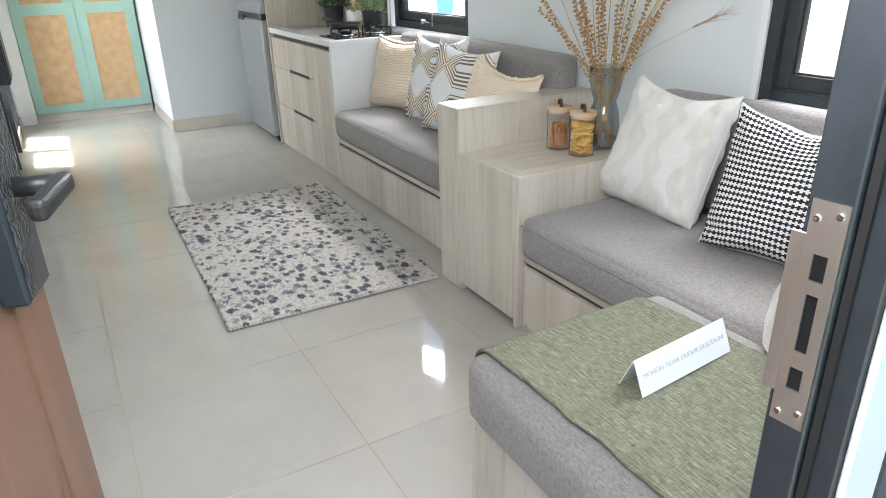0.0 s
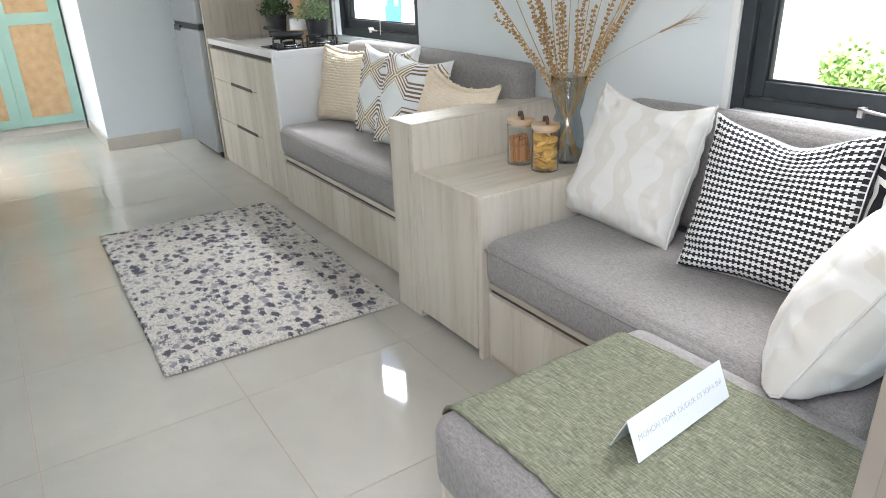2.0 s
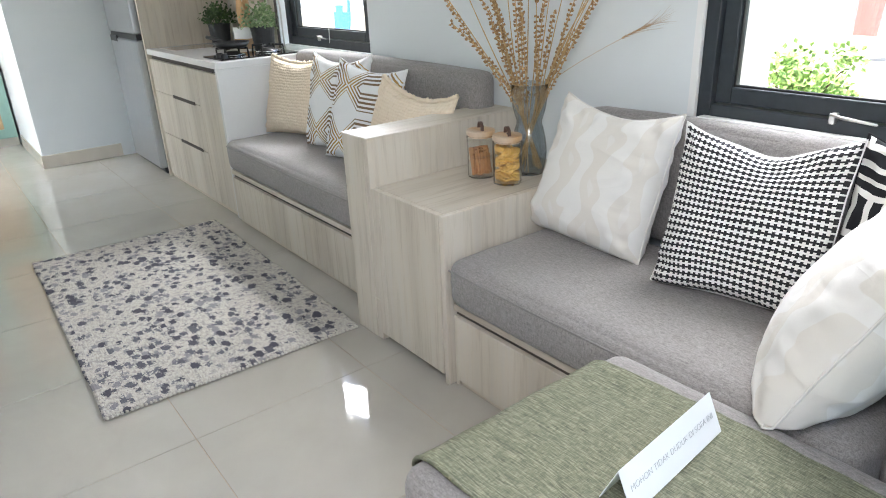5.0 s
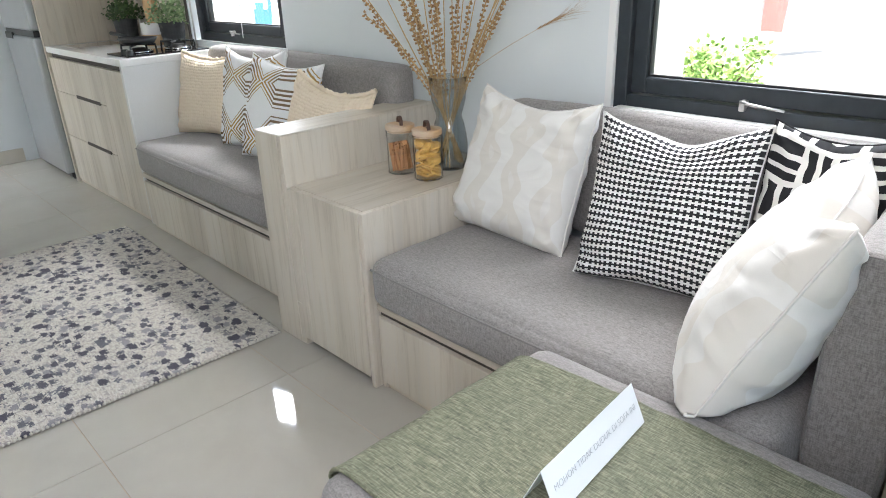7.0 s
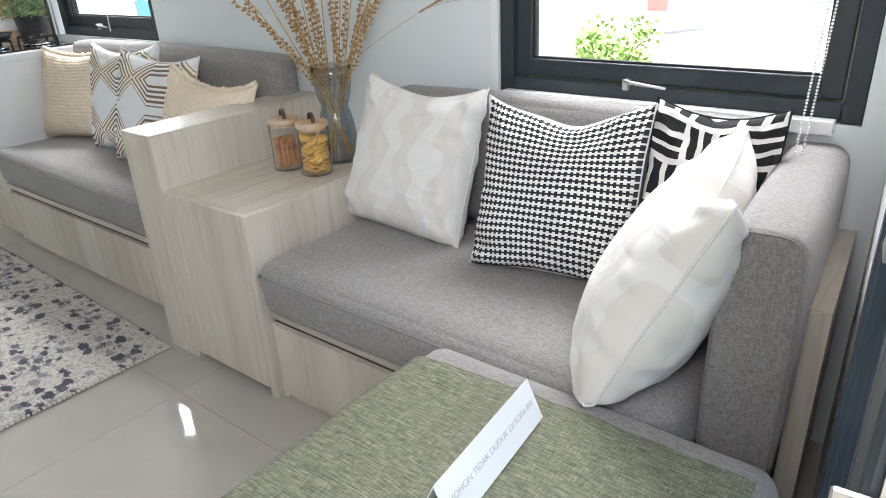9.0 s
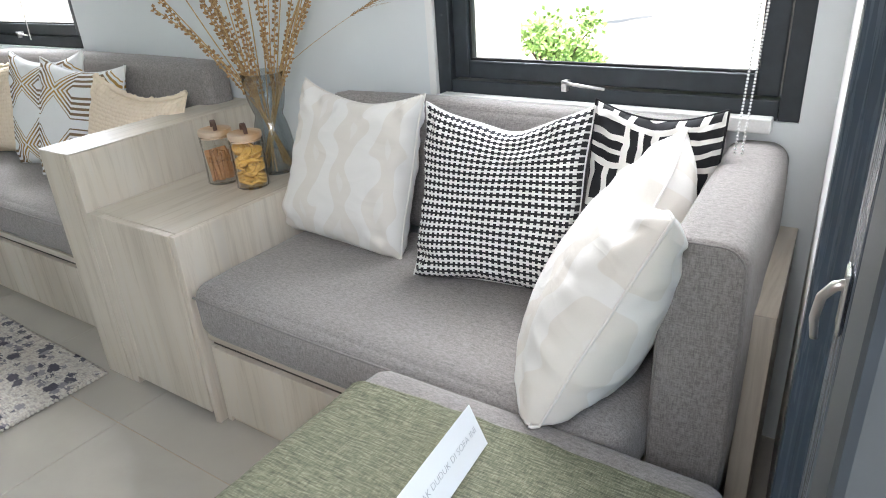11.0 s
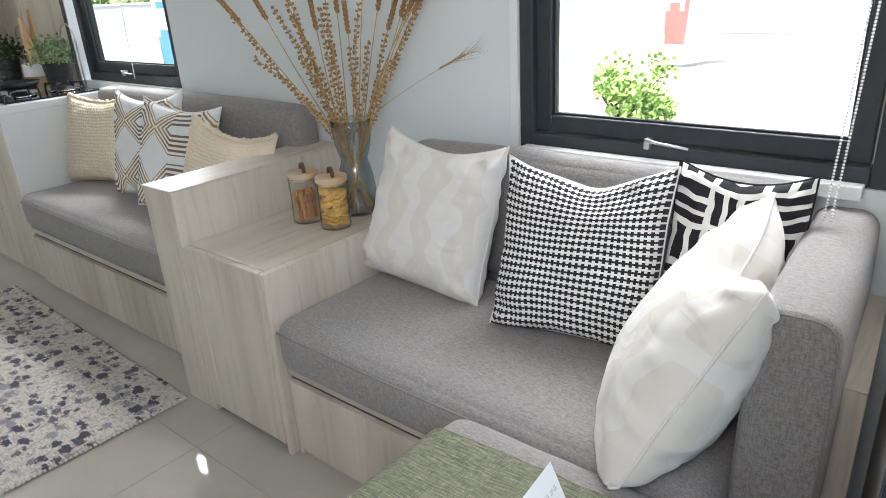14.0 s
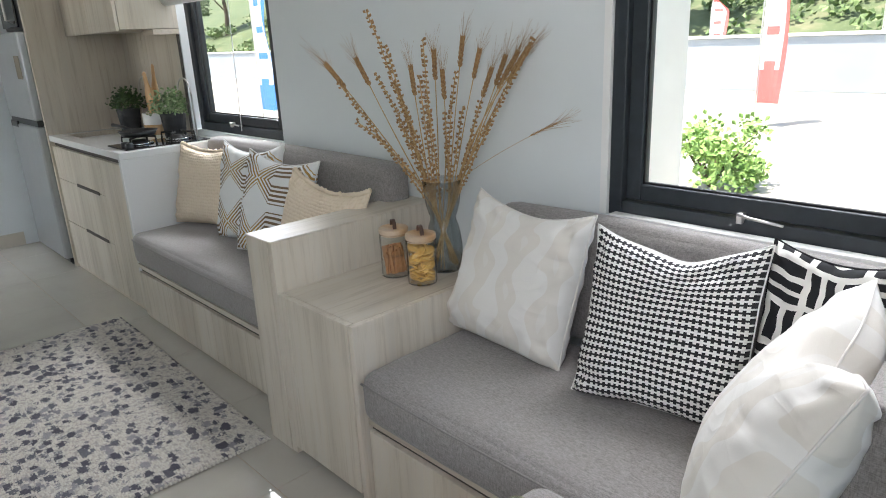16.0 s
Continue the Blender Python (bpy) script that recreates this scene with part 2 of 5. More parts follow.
rug_mat = mat("speckled_woven_rug", (0.6, 0.56, 0.5), 0.97)
n = Nodes(rug_mat)
snap = n.add("VectorMath")
snap.operation = "SNAP"
n.t.links.new(n.coords("Object"), snap.inputs[0])
snap.inputs[1].default_value = (0.0085, 0.0068, 1)
p = snap.outputs[0]
warp = n.add("TexNoise", Vector=p, Scale=34.0, Detail=2.0)
sh = n.add("VectorMath")
sh.operation = "MULTIPLY_ADD"
n.t.links.new(warp.outputs["Color"], sh.inputs[0])
sh.inputs[1].default_value = (0.030, 0.030, 0)
n.t.links.new(p, sh.inputs[2])
mp = n.t.nodes.new("ShaderNodeMapping")
mp.inputs["Scale"].default_value = (0.8, 1.12, 1)
n.t.links.new(sh.outputs[0], mp.inputs[0])
vo = n.add("TexVoronoi", Vector=mp.outputs[0], Scale=27.0, Randomness=0.85)
cellrand = n.t.nodes.new("ShaderNodeSeparateColor")
n.t.links.new(vo.outputs["Color"], cellrand.inputs[0])
thread = n.noise(n.coords("Object", (0.35, 1, 1)), 170, 3, 0.7)
ragged = n.math("MULTIPLY", n.math("SUBTRACT", n.noise(n.coords("Object"), 95, 2, 0.6), 0.5), 0.75)
reach = n.math("ADD", n.math("ADD", 0.30, ragged), n.math("MULTIPLY", cellrand.outputs[1], 0.32))
near = n.math("LESS_THAN", vo.outputs["Distance"], reach)
dark = n.math("MULTIPLY", near, n.math("GREATER_THAN", cellrand.outputs[0], 0.12))
soft = n.noise(p, 55, 2, 0.6)
field = n.mix(n.ramp(soft, (0.50, (0, 0, 0)), (0.62, (0.85, 0.85, 0.85))), n.ramp(thread, (0.32, (0.42, 0.38, 0.325)), (0.5, (0.585, 0.545, 0.49)), (0.68, (0.67, 0.645, 0.605))), (0.36, 0.335, 0.32))
ink = n.ramp(n.math("ADD", n.math("MULTIPLY", cellrand.outputs[2], 0.6), n.math("MULTIPLY", thread, 0.4)),
             (0.25, (0.075, 0.073, 0.095)), (0.5, (0.165, 0.16, 0.185)), (0.75, (0.29, 0.275, 0.29)))
n.colour(n.mix(dark, field, ink))
n.bump(thread, 1.0, 0.006)
fringe_mat = mat("rug_binding_thread", (0.60, 0.56, 0.50), 0.95)

# metals, plastics, glass
frame_mat = mat("charcoal_powder_coated_aluminium", (0.035, 0.043, 0.052), 0.42, 0.0)
n = Nodes(frame_mat)
n.colour(n.ramp(n.noise(n.place(), 30, 3), (0.3, (0.021, 0.027, 0.033)), (0.7, (0.030, 0.038, 0.046))))
n.bump(n.noise(n.place(), 800, 2), 0.08, 0.0005)
sash_mat = mat("blue_grey_anodised_sash", (0.045, 0.060, 0.080), 0.24, 0.0)
n = Nodes(sash_mat)
n.rough(n.ramp(n.noise(n.place((60, 60, 1.5)), 3.0, 3), (0.3, (0.18,) * 3), (0.7, (0.34,) * 3)))
seal_mat = mat("black_rubber_seal", (0.012, 0.012, 0.013), 0.6)
steel = mat("brushed_steel", (0.60, 0.58, 0.56), 0.36, 1.0)
n = Nodes(steel)
n.rough(n.ramp(n.noise(n.place((1, 1, 0.05)), 400, 2), (0.3, (0.38,) * 3), (0.7, (0.44,) * 3)))
chrome = mat("chrome", (0.75, 0.75, 0.76), 0.14, 1.0)
fridge_mat = mat("silver_fridge_lacquer", (0.40, 0.415, 0.43), 0.33, 0.75)
n = Nodes(fridge_mat)
n.rough(n.ramp(n.noise(n.place((1, 1, 0.03)), 220, 2), (0.3, (0.28,) * 3), (0.7, (0.40,) * 3)))
dark_plastic = mat("black_plastic", (0.016, 0.017, 0.019), 0.38)
lock_mat = mat("slate_black_lock_housing", (0.022, 0.030, 0.037), 0.34)
lock_face = mat("patterned_black_lock_face", (0.06, 0.06, 0.065), 0.25)
n = Nodes(lock_face)
wv = n.add("TexWave", Vector=n.place(), Scale=42.0, Distortion=14.0, Detail=2.0)
n.colour(n.ramp(wv.outputs["Fac"], (0.35, (0.025, 0.025, 0.03)), (0.6, (0.07, 0.07, 0.075))))
door_mat = mat("terracotta_brown_door_skin", (0.29, 0.155, 0.095), 0.45)
n = Nodes(door_mat)
n.colour(n.ramp(n.noise(n.place((14, 14, 0.8)), 1.6, 4), (0.3, (0.15, 0.076, 0.046)), (0.7, (0.20, 0.107, 0.067))))
groove_mat = mat("door_groove", (0.17, 0.085, 0.045), 0.5)
white_plastic = mat("white_plastic", (0.80, 0.80, 0.80), 0.35)
worktop_mat = mat("white_solid_surface", (0.80, 0.80, 0.79), 0.24)
n = Nodes(worktop_mat)
n.colour(n.ramp(n.noise(n.place(), 180, 2), (0.35, (0.77, 0.77, 0.76)), (0.6, (0.82, 0.82, 0.81))))
black_glass = mat("black_hob_glass", (0.008, 0.008, 0.009), 0.06)
cast_iron = mat("matt_black_cast_iron", (0.012, 0.012, 0.012), 0.6)
# dark brown that paints the shade inside slots, grooves and gaps
slot_mat = mat("painted_groove_shade_brown", (0.06, 0.05, 0.042), 0.7)


def glass_mat(name, tint, rough=0.0, ior=1.45):
    g = mat(name, tint, rough)
    b = g.node_tree.nodes["Principled BSDF"]
    b.inputs["Transmission Weight"].default_value = 1.0
    b.inputs["IOR"].default_value = ior
    return g


front_glass = glass_mat("side_window_glass", (0.97, 1.0, 0.99), 0.0, 1.5)
pane_glass = glass_mat("window_glass", (0.98, 1.0, 0.99), 0.0, 1.12)
jar_glass = glass_mat("clear_jar_glass", (0.97, 0.98, 0.97), 0.0, 1.03)
smoke_glass = glass_mat("smoke_grey_vase_glass", (0.66, 0.70, 0.72), 0.0, 1.06)
for g in (jar_glass, smoke_glass):
    g.node_tree.nodes["Principled BSDF"].inputs["Coat Weight"].default_value = 1.0
    g.node_tree.nodes["Principled BSDF"].inputs["Coat Roughness"].default_value = 0.02
acrylic = mat("white_acrylic_card", (0.86, 0.87, 0.88), 0.2)
ink_mat = mat("grey_print", (0.40, 0.41, 0.43), 0.6)
black_ink = mat("black_print", (0.02, 0.02, 0.02), 0.6)
leather = mat("brown_leather_strap", (0.085, 0.042, 0.027), 0.5)
n = Nodes(leather)
n.bump(n.noise(n.place(), 600, 3), 0.4, 0.0008)
biscuit = mat("golden_biscuit", (0.60, 0.34, 0.07), 0.7)
n = Nodes(biscuit)
n.colour(n.ramp(n.noise(n.place(), 120, 3), (0.3, (0.48, 0.25, 0.045)), (0.7, (0.70, 0.45, 0.12))))
n.bump(n.noise(n.place(), 260, 3), 0.5, 0.001)
stick_biscuit = mat("brown_biscuit_stick", (0.36, 0.16, 0.055), 0.7)
n = Nodes(stick_biscuit)
n.colour(n.ramp(n.noise(n.place(), 90, 3), (0.3, (0.28, 0.115, 0.035)), (0.7, (0.45, 0.22, 0.085))))
straw = mat("dried_straw", (0.50, 0.33, 0.15), 0.8)
n = Nodes(straw)
n.colour(n.ramp(n.noise(n.place(), 60, 3), (0.3, (0.40, 0.24, 0.09)), (0.7, (0.58, 0.41, 0.21))))
ear_mat = mat("dried_wheat_ear", (0.46, 0.27, 0.10), 0.85)
n = Nodes(ear_mat)
n.colour(n.ramp(n.noise(n.place(), 140, 3), (0.3, (0.21, 0.105, 0.040)), (0.7, (0.46, 0.29, 0.135))))
mint = mat("mint_green_lacquer", (0.32, 0.50, 0.43), 0.45)
n = Nodes(mint)
n.colour(n.ramp(n.noise(n.place(), 3, 3), (0.3, (0.30, 0.48, 0.41)), (0.7, (0.345, 0.53, 0.455))))
rattan = mat("woven_rattan_panel", (0.55, 0.36, 0.19), 0.8)
n = Nodes(rattan)
ck = n.add("TexChecker", Vector=n.place(), Scale=130.0)
tone = n.noise(n.place(), 14, 3)
n.colour(n.mix(n.math("MULTIPLY", ck.outputs["Fac"], 0.35), n.ramp(tone, (0.3, (0.50, 0.32, 0.16)), (0.7, (0.62, 0.43, 0.25))), (0.40, 0.24, 0.11)))
skirt_mat = mat("cream_porcelain_skirting", (0.60, 0.55, 0.47), 0.15)
n = Nodes(skirt_mat)
n.colour(n.ramp(n.noise(n.place(), 4, 3), (0.3, (0.57, 0.52, 0.44)), (0.7, (0.64, 0.59, 0.51))))
pot_mat = mat("black_ribbed_pot", (0.02, 0.022, 0.024), 0.5)


def leaf_mat(name, a, b):
    lm = mat(name, a, 0.55)
    ln = Nodes(lm)
    g = ln.t.nodes.new("ShaderNodeNewGeometry")
    ln.colour(ln.ramp(g.outputs["Random Per Island"], (0.0, b), (1.0, a)))
    ln.bsdf.inputs["Subsurface Weight"].default_value = 0.0
    return lm


leaf_dark = leaf_mat("dark_green_leaf", (0.07, 0.13, 0.035), (0.02, 0.05, 0.015))
leaf_pale = leaf_mat("pale_green_leaf", (0.36, 0.44, 0.24), (0.12, 0.22, 0.08))
leaf_bush = leaf_mat("garden_leaf", (0.33, 0.48, 0.15), (0.16, 0.28, 0.07))
leaf_wood = leaf_mat("woodland_leaf", (0.19, 0.26, 0.10), (0.085, 0.135, 0.045))
bark = mat("brown_bark", (0.12, 0.085, 0.06), 0.9)
ground_mat = mat("pale_sandy_ground", (0.42, 0.38, 0.32), 0.9)
n = Nodes(ground_mat)
n.colour(n.ramp(n.noise(n.place(), 0.5, 5), (0.3, (0.35, 0.32, 0.26)), (0.7, (0.50, 0.465, 0.40))))
n.bump(n.noise(n.place(), 30, 4), 0.4, 0.01)
terrace_mat = mat("beige_terrace_tile", (0.52, 0.49, 0.44), 0.45)
n = Nodes(terrace_mat)
n.colour(n.ramp(n.noise(n.place(), 3, 4), (0.3, (0.48, 0.45, 0.40)), (0.7, (0.57, 0.54, 0.49))))
grass_mat = mat("grass_bank", (0.10, 0.15, 0.045), 0.9)
n = Nodes(grass_mat)
n.colour(n.ramp(n.noise(n.place(), 0.9, 6, 0.7), (0.3, (0.045, 0.07, 0.028)), (0.55, (0.09, 0.115, 0.05)), (0.75, (0.18, 0.165, 0.10))))
lawn_mat = mat("lawn_grass", (0.12, 0.22, 0.05), 0.9)
n = Nodes(lawn_mat)
n.colour(n.ramp(n.noise(n.place(), 14, 5, 0.7), (0.3, (0.045, 0.10, 0.025)), (0.7, (0.085, 0.155, 0.045))))
n.bump(n.noise(n.place(), 90, 3), 0.8, 0.02)
fence_mat = mat("grey_rendered_boundary_wall", (0.42, 0.46, 0.50), 0.8)
n = Nodes(fence_mat)
n.colour(n.ramp(n.noise(n.place(), 0.8, 5), (0.3, (0.27, 0.30, 0.34)), (0.7, (0.32, 0.355, 0.395))))
exterior_mat = mat("white_exterior_render", (0.70, 0.67, 0.62), 0.8)
n = Nodes(exterior_mat)
n.colour(n.ramp(n.noise(n.place(), 1.5, 4), (0.3, (0.67, 0.64, 0.59)), (0.7, (0.73, 0.70, 0.65))))
red_cloth = mat("red_banner_cloth", (0.62, 0.13, 0.12), 0.8)
blue_cloth = mat("blue_banner_cloth", (0.05, 0.17, 0.42), 0.8)
banner_white = mat("white_banner_cloth", (0.8, 0.8, 0.8), 0.8)

# ---- building helpers ----


def mesh_of(name, bm, material, smooth=False):
    me = bpy.data.meshes.new(name)
    bm.to_mesh(me)
    bm.free()
    for q in material if isinstance(material, (list, tuple)) else (material,):
        me.materials.append(q)
    if smooth:
        me.polygons.foreach_set("use_smooth", [True] * len(me.polygons))
    return me


def part(name, bm, material, parent=None, label="", smooth=False):
    """Links a bmesh as one mesh object under a thing or part."""
    ob = new(name, mesh_of(name, bm, material, smooth))
    ob.parent = parent
    if label:
        ob["label"] = label
    return ob


def thing(name, label, category, at=(0, 0, 0), group="", kind="", rz=0.0):
    ob = new(name)
    ob.matrix_world = pose(*at, 0, 0, rz)
    ob.empty_display_size = 0.05
    return tagged(ob, label, category, group, kind)


def solid(name, bm, material, label, category, group="", kind="", smooth=False):
    return tagged(part(name, bm, material, None, "", smooth), label, category, group, kind)


def box(x0, x1, y0, y1, z0, z1, bevel=0.0, seg=2, bm=None):
    bm = bm or bmesh.new()
    vs = [bm.verts.new((x, y, z)) for x in (x0, x1) for y in (y0, y1) for z in (z0, z1)]
    fs = [bm.faces.new([vs[i] for i in q]) for q in ((0, 1, 3, 2), (4, 6, 7, 5), (0, 4, 5, 1), (2, 3, 7, 6), (0, 2, 6, 4), (1, 5, 7, 3))]
    if bevel:
        edges = list({e for q in fs for e in q.edges})
        bmesh.ops.bevel(bm, geom=edges, offset=bevel, segments=seg, profile=0.5, affect="EDGES")
    return bm


def lathe(profile, seg=32, bm=None, at=(0, 0, 0)):
    """A body of revolution about z from (radius, height) pairs."""
    bm = bm or bmesh.new()
    rings = []
    for r, z in profile:
        if r < 1e-5:
            rings.append([bm.verts.new((at[0], at[1], at[2] + z))])
        else:
            rings.append([bm.verts.new((at[0] + r * math.cos(2 * math.pi * k / seg), at[1] + r * math.sin(2 * math.pi * k / seg), at[2] + z)) for k in range(seg)])
    for lo, hi in zip(rings, rings[1:]):
        for k in range(seg):
            j = (k + 1) % seg
            if len(lo) == 1 and len(hi) == 1:
                continue
            if len(lo) == 1:
                bm.faces.new((lo[0], hi[j], hi[k]))
            elif len(hi) == 1:
                bm.faces.new((lo[k], lo[j], hi[0]))
            else:
                bm.faces.new((lo[k], lo[j], hi[j], hi[k]))
    return bm


def tube(points, radius, seg=8, bm=None, cap=True):
    bm = bm or bmesh.new()
    pts = [Vector(q) for q in points]
    rad = radius if isinstance(radius, (list, tuple)) else [radius] * len(pts)
    rings, side = [], None
    for k, q in enumerate(pts):
        d = (pts[min(k + 1, len(pts) - 1)] - pts[max(k - 1, 0)]).normalized()
        side = d.orthogonal().normalized() if side is None else (side - d * side.dot(d)).normalized()
        up = d.cross(side)
        rings.append([bm.verts.new(q + rad[k] * (side * math.cos(2 * math.pi * j / seg) + up * math.sin(2 * math.pi * j / seg))) for j in range(seg)])
    for lo, hi in zip(rings, rings[1:]):
        for k in range(seg):
            j = (k + 1) % seg
            bm.faces.new((lo[k], lo[j], hi[j], hi[k]))
    if cap:
        bm.faces.new(list(reversed(rings[0])))
        bm.faces.new(rings[-1])
    return bm


def wall_cells(length, height, thick, holes, bm=None):
    """A wall in its own frame: x along, y from 0 out to thick, z up, with holes (x0, x1, z0, z1) through it."""
    bm = bm or bmesh.new()
    xs = sorted({0.0, length, *(h[0] for h in holes), *(h[1] for h in holes)})
    zs = sorted({0.0, height, *(h[2] for h in holes), *(h[3] for h in holes)})
    grid = {}

    def vert(x, y, z):
        key = (round(x, 5), round(y, 5), round(z, 5))
        if key not in grid:
            grid[key] = bm.verts.new(key)
        return grid[key]

    def full(i, j):
        if not (0 <= i < len(xs) - 1 and 0 <= j < len(zs) - 1):
            return False
        cx, cz = (xs[i] + xs[i + 1]) / 2, (zs[j] + zs[j + 1]) / 2
        return not any(h[0] < cx < h[1] and h[2] < cz < h[3] for h in holes)

    for i in range(len(xs) - 1):
        for j in range(len(zs) - 1):
            if not full(i, j):
                continue
            x0, x1, z0, z1 = xs[i], xs[i + 1], zs[j], zs[j + 1]
            bm.faces.new([vert(x0, 0, z0), vert(x1, 0, z0), vert(x1, 0, z1), vert(x0, 0, z1)])
            bm.faces.new([vert(x0, thick, z0), vert(x0, thick, z1), vert(x1, thick, z1), vert(x1, thick, z0)])
            for ok, q in ((full(i - 1, j), ((x0, 0, z0), (x0, 0, z1), (x0, thick, z1), (x0, thick, z0))), (full(i + 1, j), ((x1, 0, z0), (x1, thick, z0), (x1, thick, z1), (x1, 0, z1))),
                          (full(i, j - 1), ((x0, 0, z0), (x0, thick, z0), (x1, thick, z0), (x1, 0, z0))), (full(i, j + 1), ((x0, 0, z1), (x1, 0, z1), (x1, thick, z1), (x0, thick, z1)))):
                if not ok:
                    bm.faces.new([vert(*v) for v in q])
    return bm


def cushion(x0, x1, y0, y1, z0, z1, r=0.035, puff=0.012, cut=14, seed=0):
    """An upholstered block: rounded edges and slightly domed, uneven faces."""
    bm = box(-0.5, 0.5, -0.5, 0.5, -0.5, 0.5)
    bmesh.ops.subdivide_edges(bm, edges=bm.edges[:], cuts=cut, use_grid_fill=True)
    size = Vector((x1 - x0, y1 - y0, z1 - z0))
    mid = Vector(((x0 + x1) / 2, (y0 + y1) / 2, (z0 + z1) / 2))
    for v in bm.verts:
        t = Vector([math.copysign(1 - (1 - abs(2 * c)) ** 1.6, c) / 2 for c in v.co])
        q = Vector([t[i] * size[i] for i in range(3)])
        core = Vector([max(-(size[i] / 2 - r), min(size[i] / 2 - r, q[i])) for i in range(3)])
        d = q - core
        if d.length > 1e-6:
            q = core + d.normalized() * min(r, max(abs(c) for c in d))
        dome = [1 - (2 * t[i]) ** 2 for i in range(3)]
        for i in range(3):
            j, k = (i + 1) % 3, (i + 2) % 3
            if abs(abs(t[i]) - 0.5) < 1e-3:
                q[i] += math.copysign(puff * dome[j] * dome[k], t[i])
        q += 0.0022 * noise.noise_vector((q + mid) * 7 + Vector((seed, 0, 0)))
        v.co = q + mid
    return bm


def pillow(name, label, w, h, d, m, material, seed, group, sag=0.02, slump=0.0, pinch=0.2, piping=None, wrinkle=0.006, lens=4.0, chop=0.0, rest=0.0):
    """A scatter pillow: two puffed sheets sewn round the edge, creased towards the corners, with its seam."""
    N = 64
    bm = bmesh.new()
    uv = bm.loops.layers.uv.new("uv")
    rnd = random.Random(seed)
    off = Vector((rnd.uniform(0, 50), rnd.uniform(0, 50), rnd.uniform(0, 50)))
    up = m.to_3x3().inverted() @ Vector((0, 0, 1))

    def spot(i, j, side):
        a, b = 2 * i / N - 1, 2 * j / N - 1
        x, z = a * w / 2, b * h / 2
        x *= 1 - pinch * 0.35 * (1 - b * b) * abs(a)
        z *= 1 - pinch * 0.35 * (1 - a * a) * abs(b)
        fill = max(0.0, (1 - abs(a) ** lens) * (1 - abs(b) ** lens)) ** 0.55
        corner = (abs(a) * abs(b)) ** 1.5
        y = side * d / 2 * fill * (0.92 + 0.16 * (-b))
        q = Vector((x, 0, z)) * 4.2 + off + Vector((0, side * 3, 0))
        r1 = 1 - 2.2 * abs(noise.noise(Vector((q.x * 1.3, q.y, q.z * 0.8))))
        r2 = 1 - 2.4 * abs(noise.noise(Vector((q.x * 2.4, q.y + 7, q.z * 3.1))))
        edge_fold = (abs(a) ** 3 + abs(b) ** 3) * noise.noise(Vector((a * 5.0, b * 5.0, seed))) * 1.6
        crease = 0.7 * noise.noise(q * 0.7) + 0.4 * r1 + 0.3 * r2 * (0.2 + corner) + 0.10 * noise.noise(q * 5.5) + edge_fold
        y += side * wrinkle * crease * min(1, fill * 2.2)
        near_x, near_z = (1 - abs(a)) * w / 2, (1 - abs(b)) * h / 2
        pucker = math.sin(b * h * 62 + 3 * noise.noise(Vector((b * 4, a, seed)))) * math.exp(-near_x / 0.04) + math.sin(a * w * 55 + 3 * noise.noise(Vector((a * 4, b, seed + 5)))) * math.exp(-near_z / 0.04)
        fan = math.sin(9 * math.atan2(near_z, near_x + 1e-4) + seed) * math.exp(-math.hypot(near_x, near_z) / 0.11)
        y += side * wrinkle * (0.20 * pucker + 0.7 * fan) * min(1, fill * 2.0)
        z -= sag * max(0, b) * (1 - a * a) * 1.3 + slump * (a + 1) * 0.5 * (b + 1) * 0.5
        z -= chop * math.exp(-((a - 0.15) / 0.34) ** 2) * max(0, (b + 0.1) / 1.1) ** 2
        x += 0.5 * wrinkle * noise.noise(q * 1.7 + Vector((9, 0, 0)))
        z += 0.5 * wrinkle * noise.noise(q * 1.7 + Vector((0, 9, 0)))
        out = Vector((x, y, z))
        low = rest - (m @ out).z
        if rest and low > 0:
            out += up * low
        return out

    sheets = []
    edge = {}
    for side in (-1, 1):
        g = {}
        for i in range(N + 1):
            for j in range(N + 1):
                if i in (0, N) or j in (0, N):
                    if (i, j) not in edge:
                        q = spot(i, j, 1)
                        q.y += 0.004 * noise.noise(Vector((q.x * 9, 0, q.z * 9)) + off)
                        edge[(i, j)] = bm.verts.new(q)
                    g[(i, j)] = edge[(i, j)]
                else:
                    g[(i, j)] = bm.verts.new(spot(i, j, side))
        sheets.append((side, g))
    for side, g in sheets:
        for i in range(N):
            for j in range(N):
                q = [(i, j), (i + 1, j), (i + 1, j + 1), (i, j + 1)]
                if side > 0:
                    q.reverse()
                face = bm.faces.new([g[c] for c in q])
                for lp, c in zip(face.loops, q):
                    lp[uv].uv = (c[0] / N * w, c[1] / N * h)
    rim = [edge[c].co.copy() for c in [(i, 0) for i in range(N)] + [(N, j) for j in range(N)] + [(i, N) for i in range(N, 0, -1)] + [(0, j) for j in range(N, 0, -1)]]
    ob = thing(name, label, "cushion", (0, 0, 0), group)
    ob.matrix_world = m
    part("cover", bm, material, ob, "", True)
    sbm = tube(rim + rim[:1], 0.0028, 6, None, False)
    part("seam", sbm, piping or material, ob, "", True)
    return ob


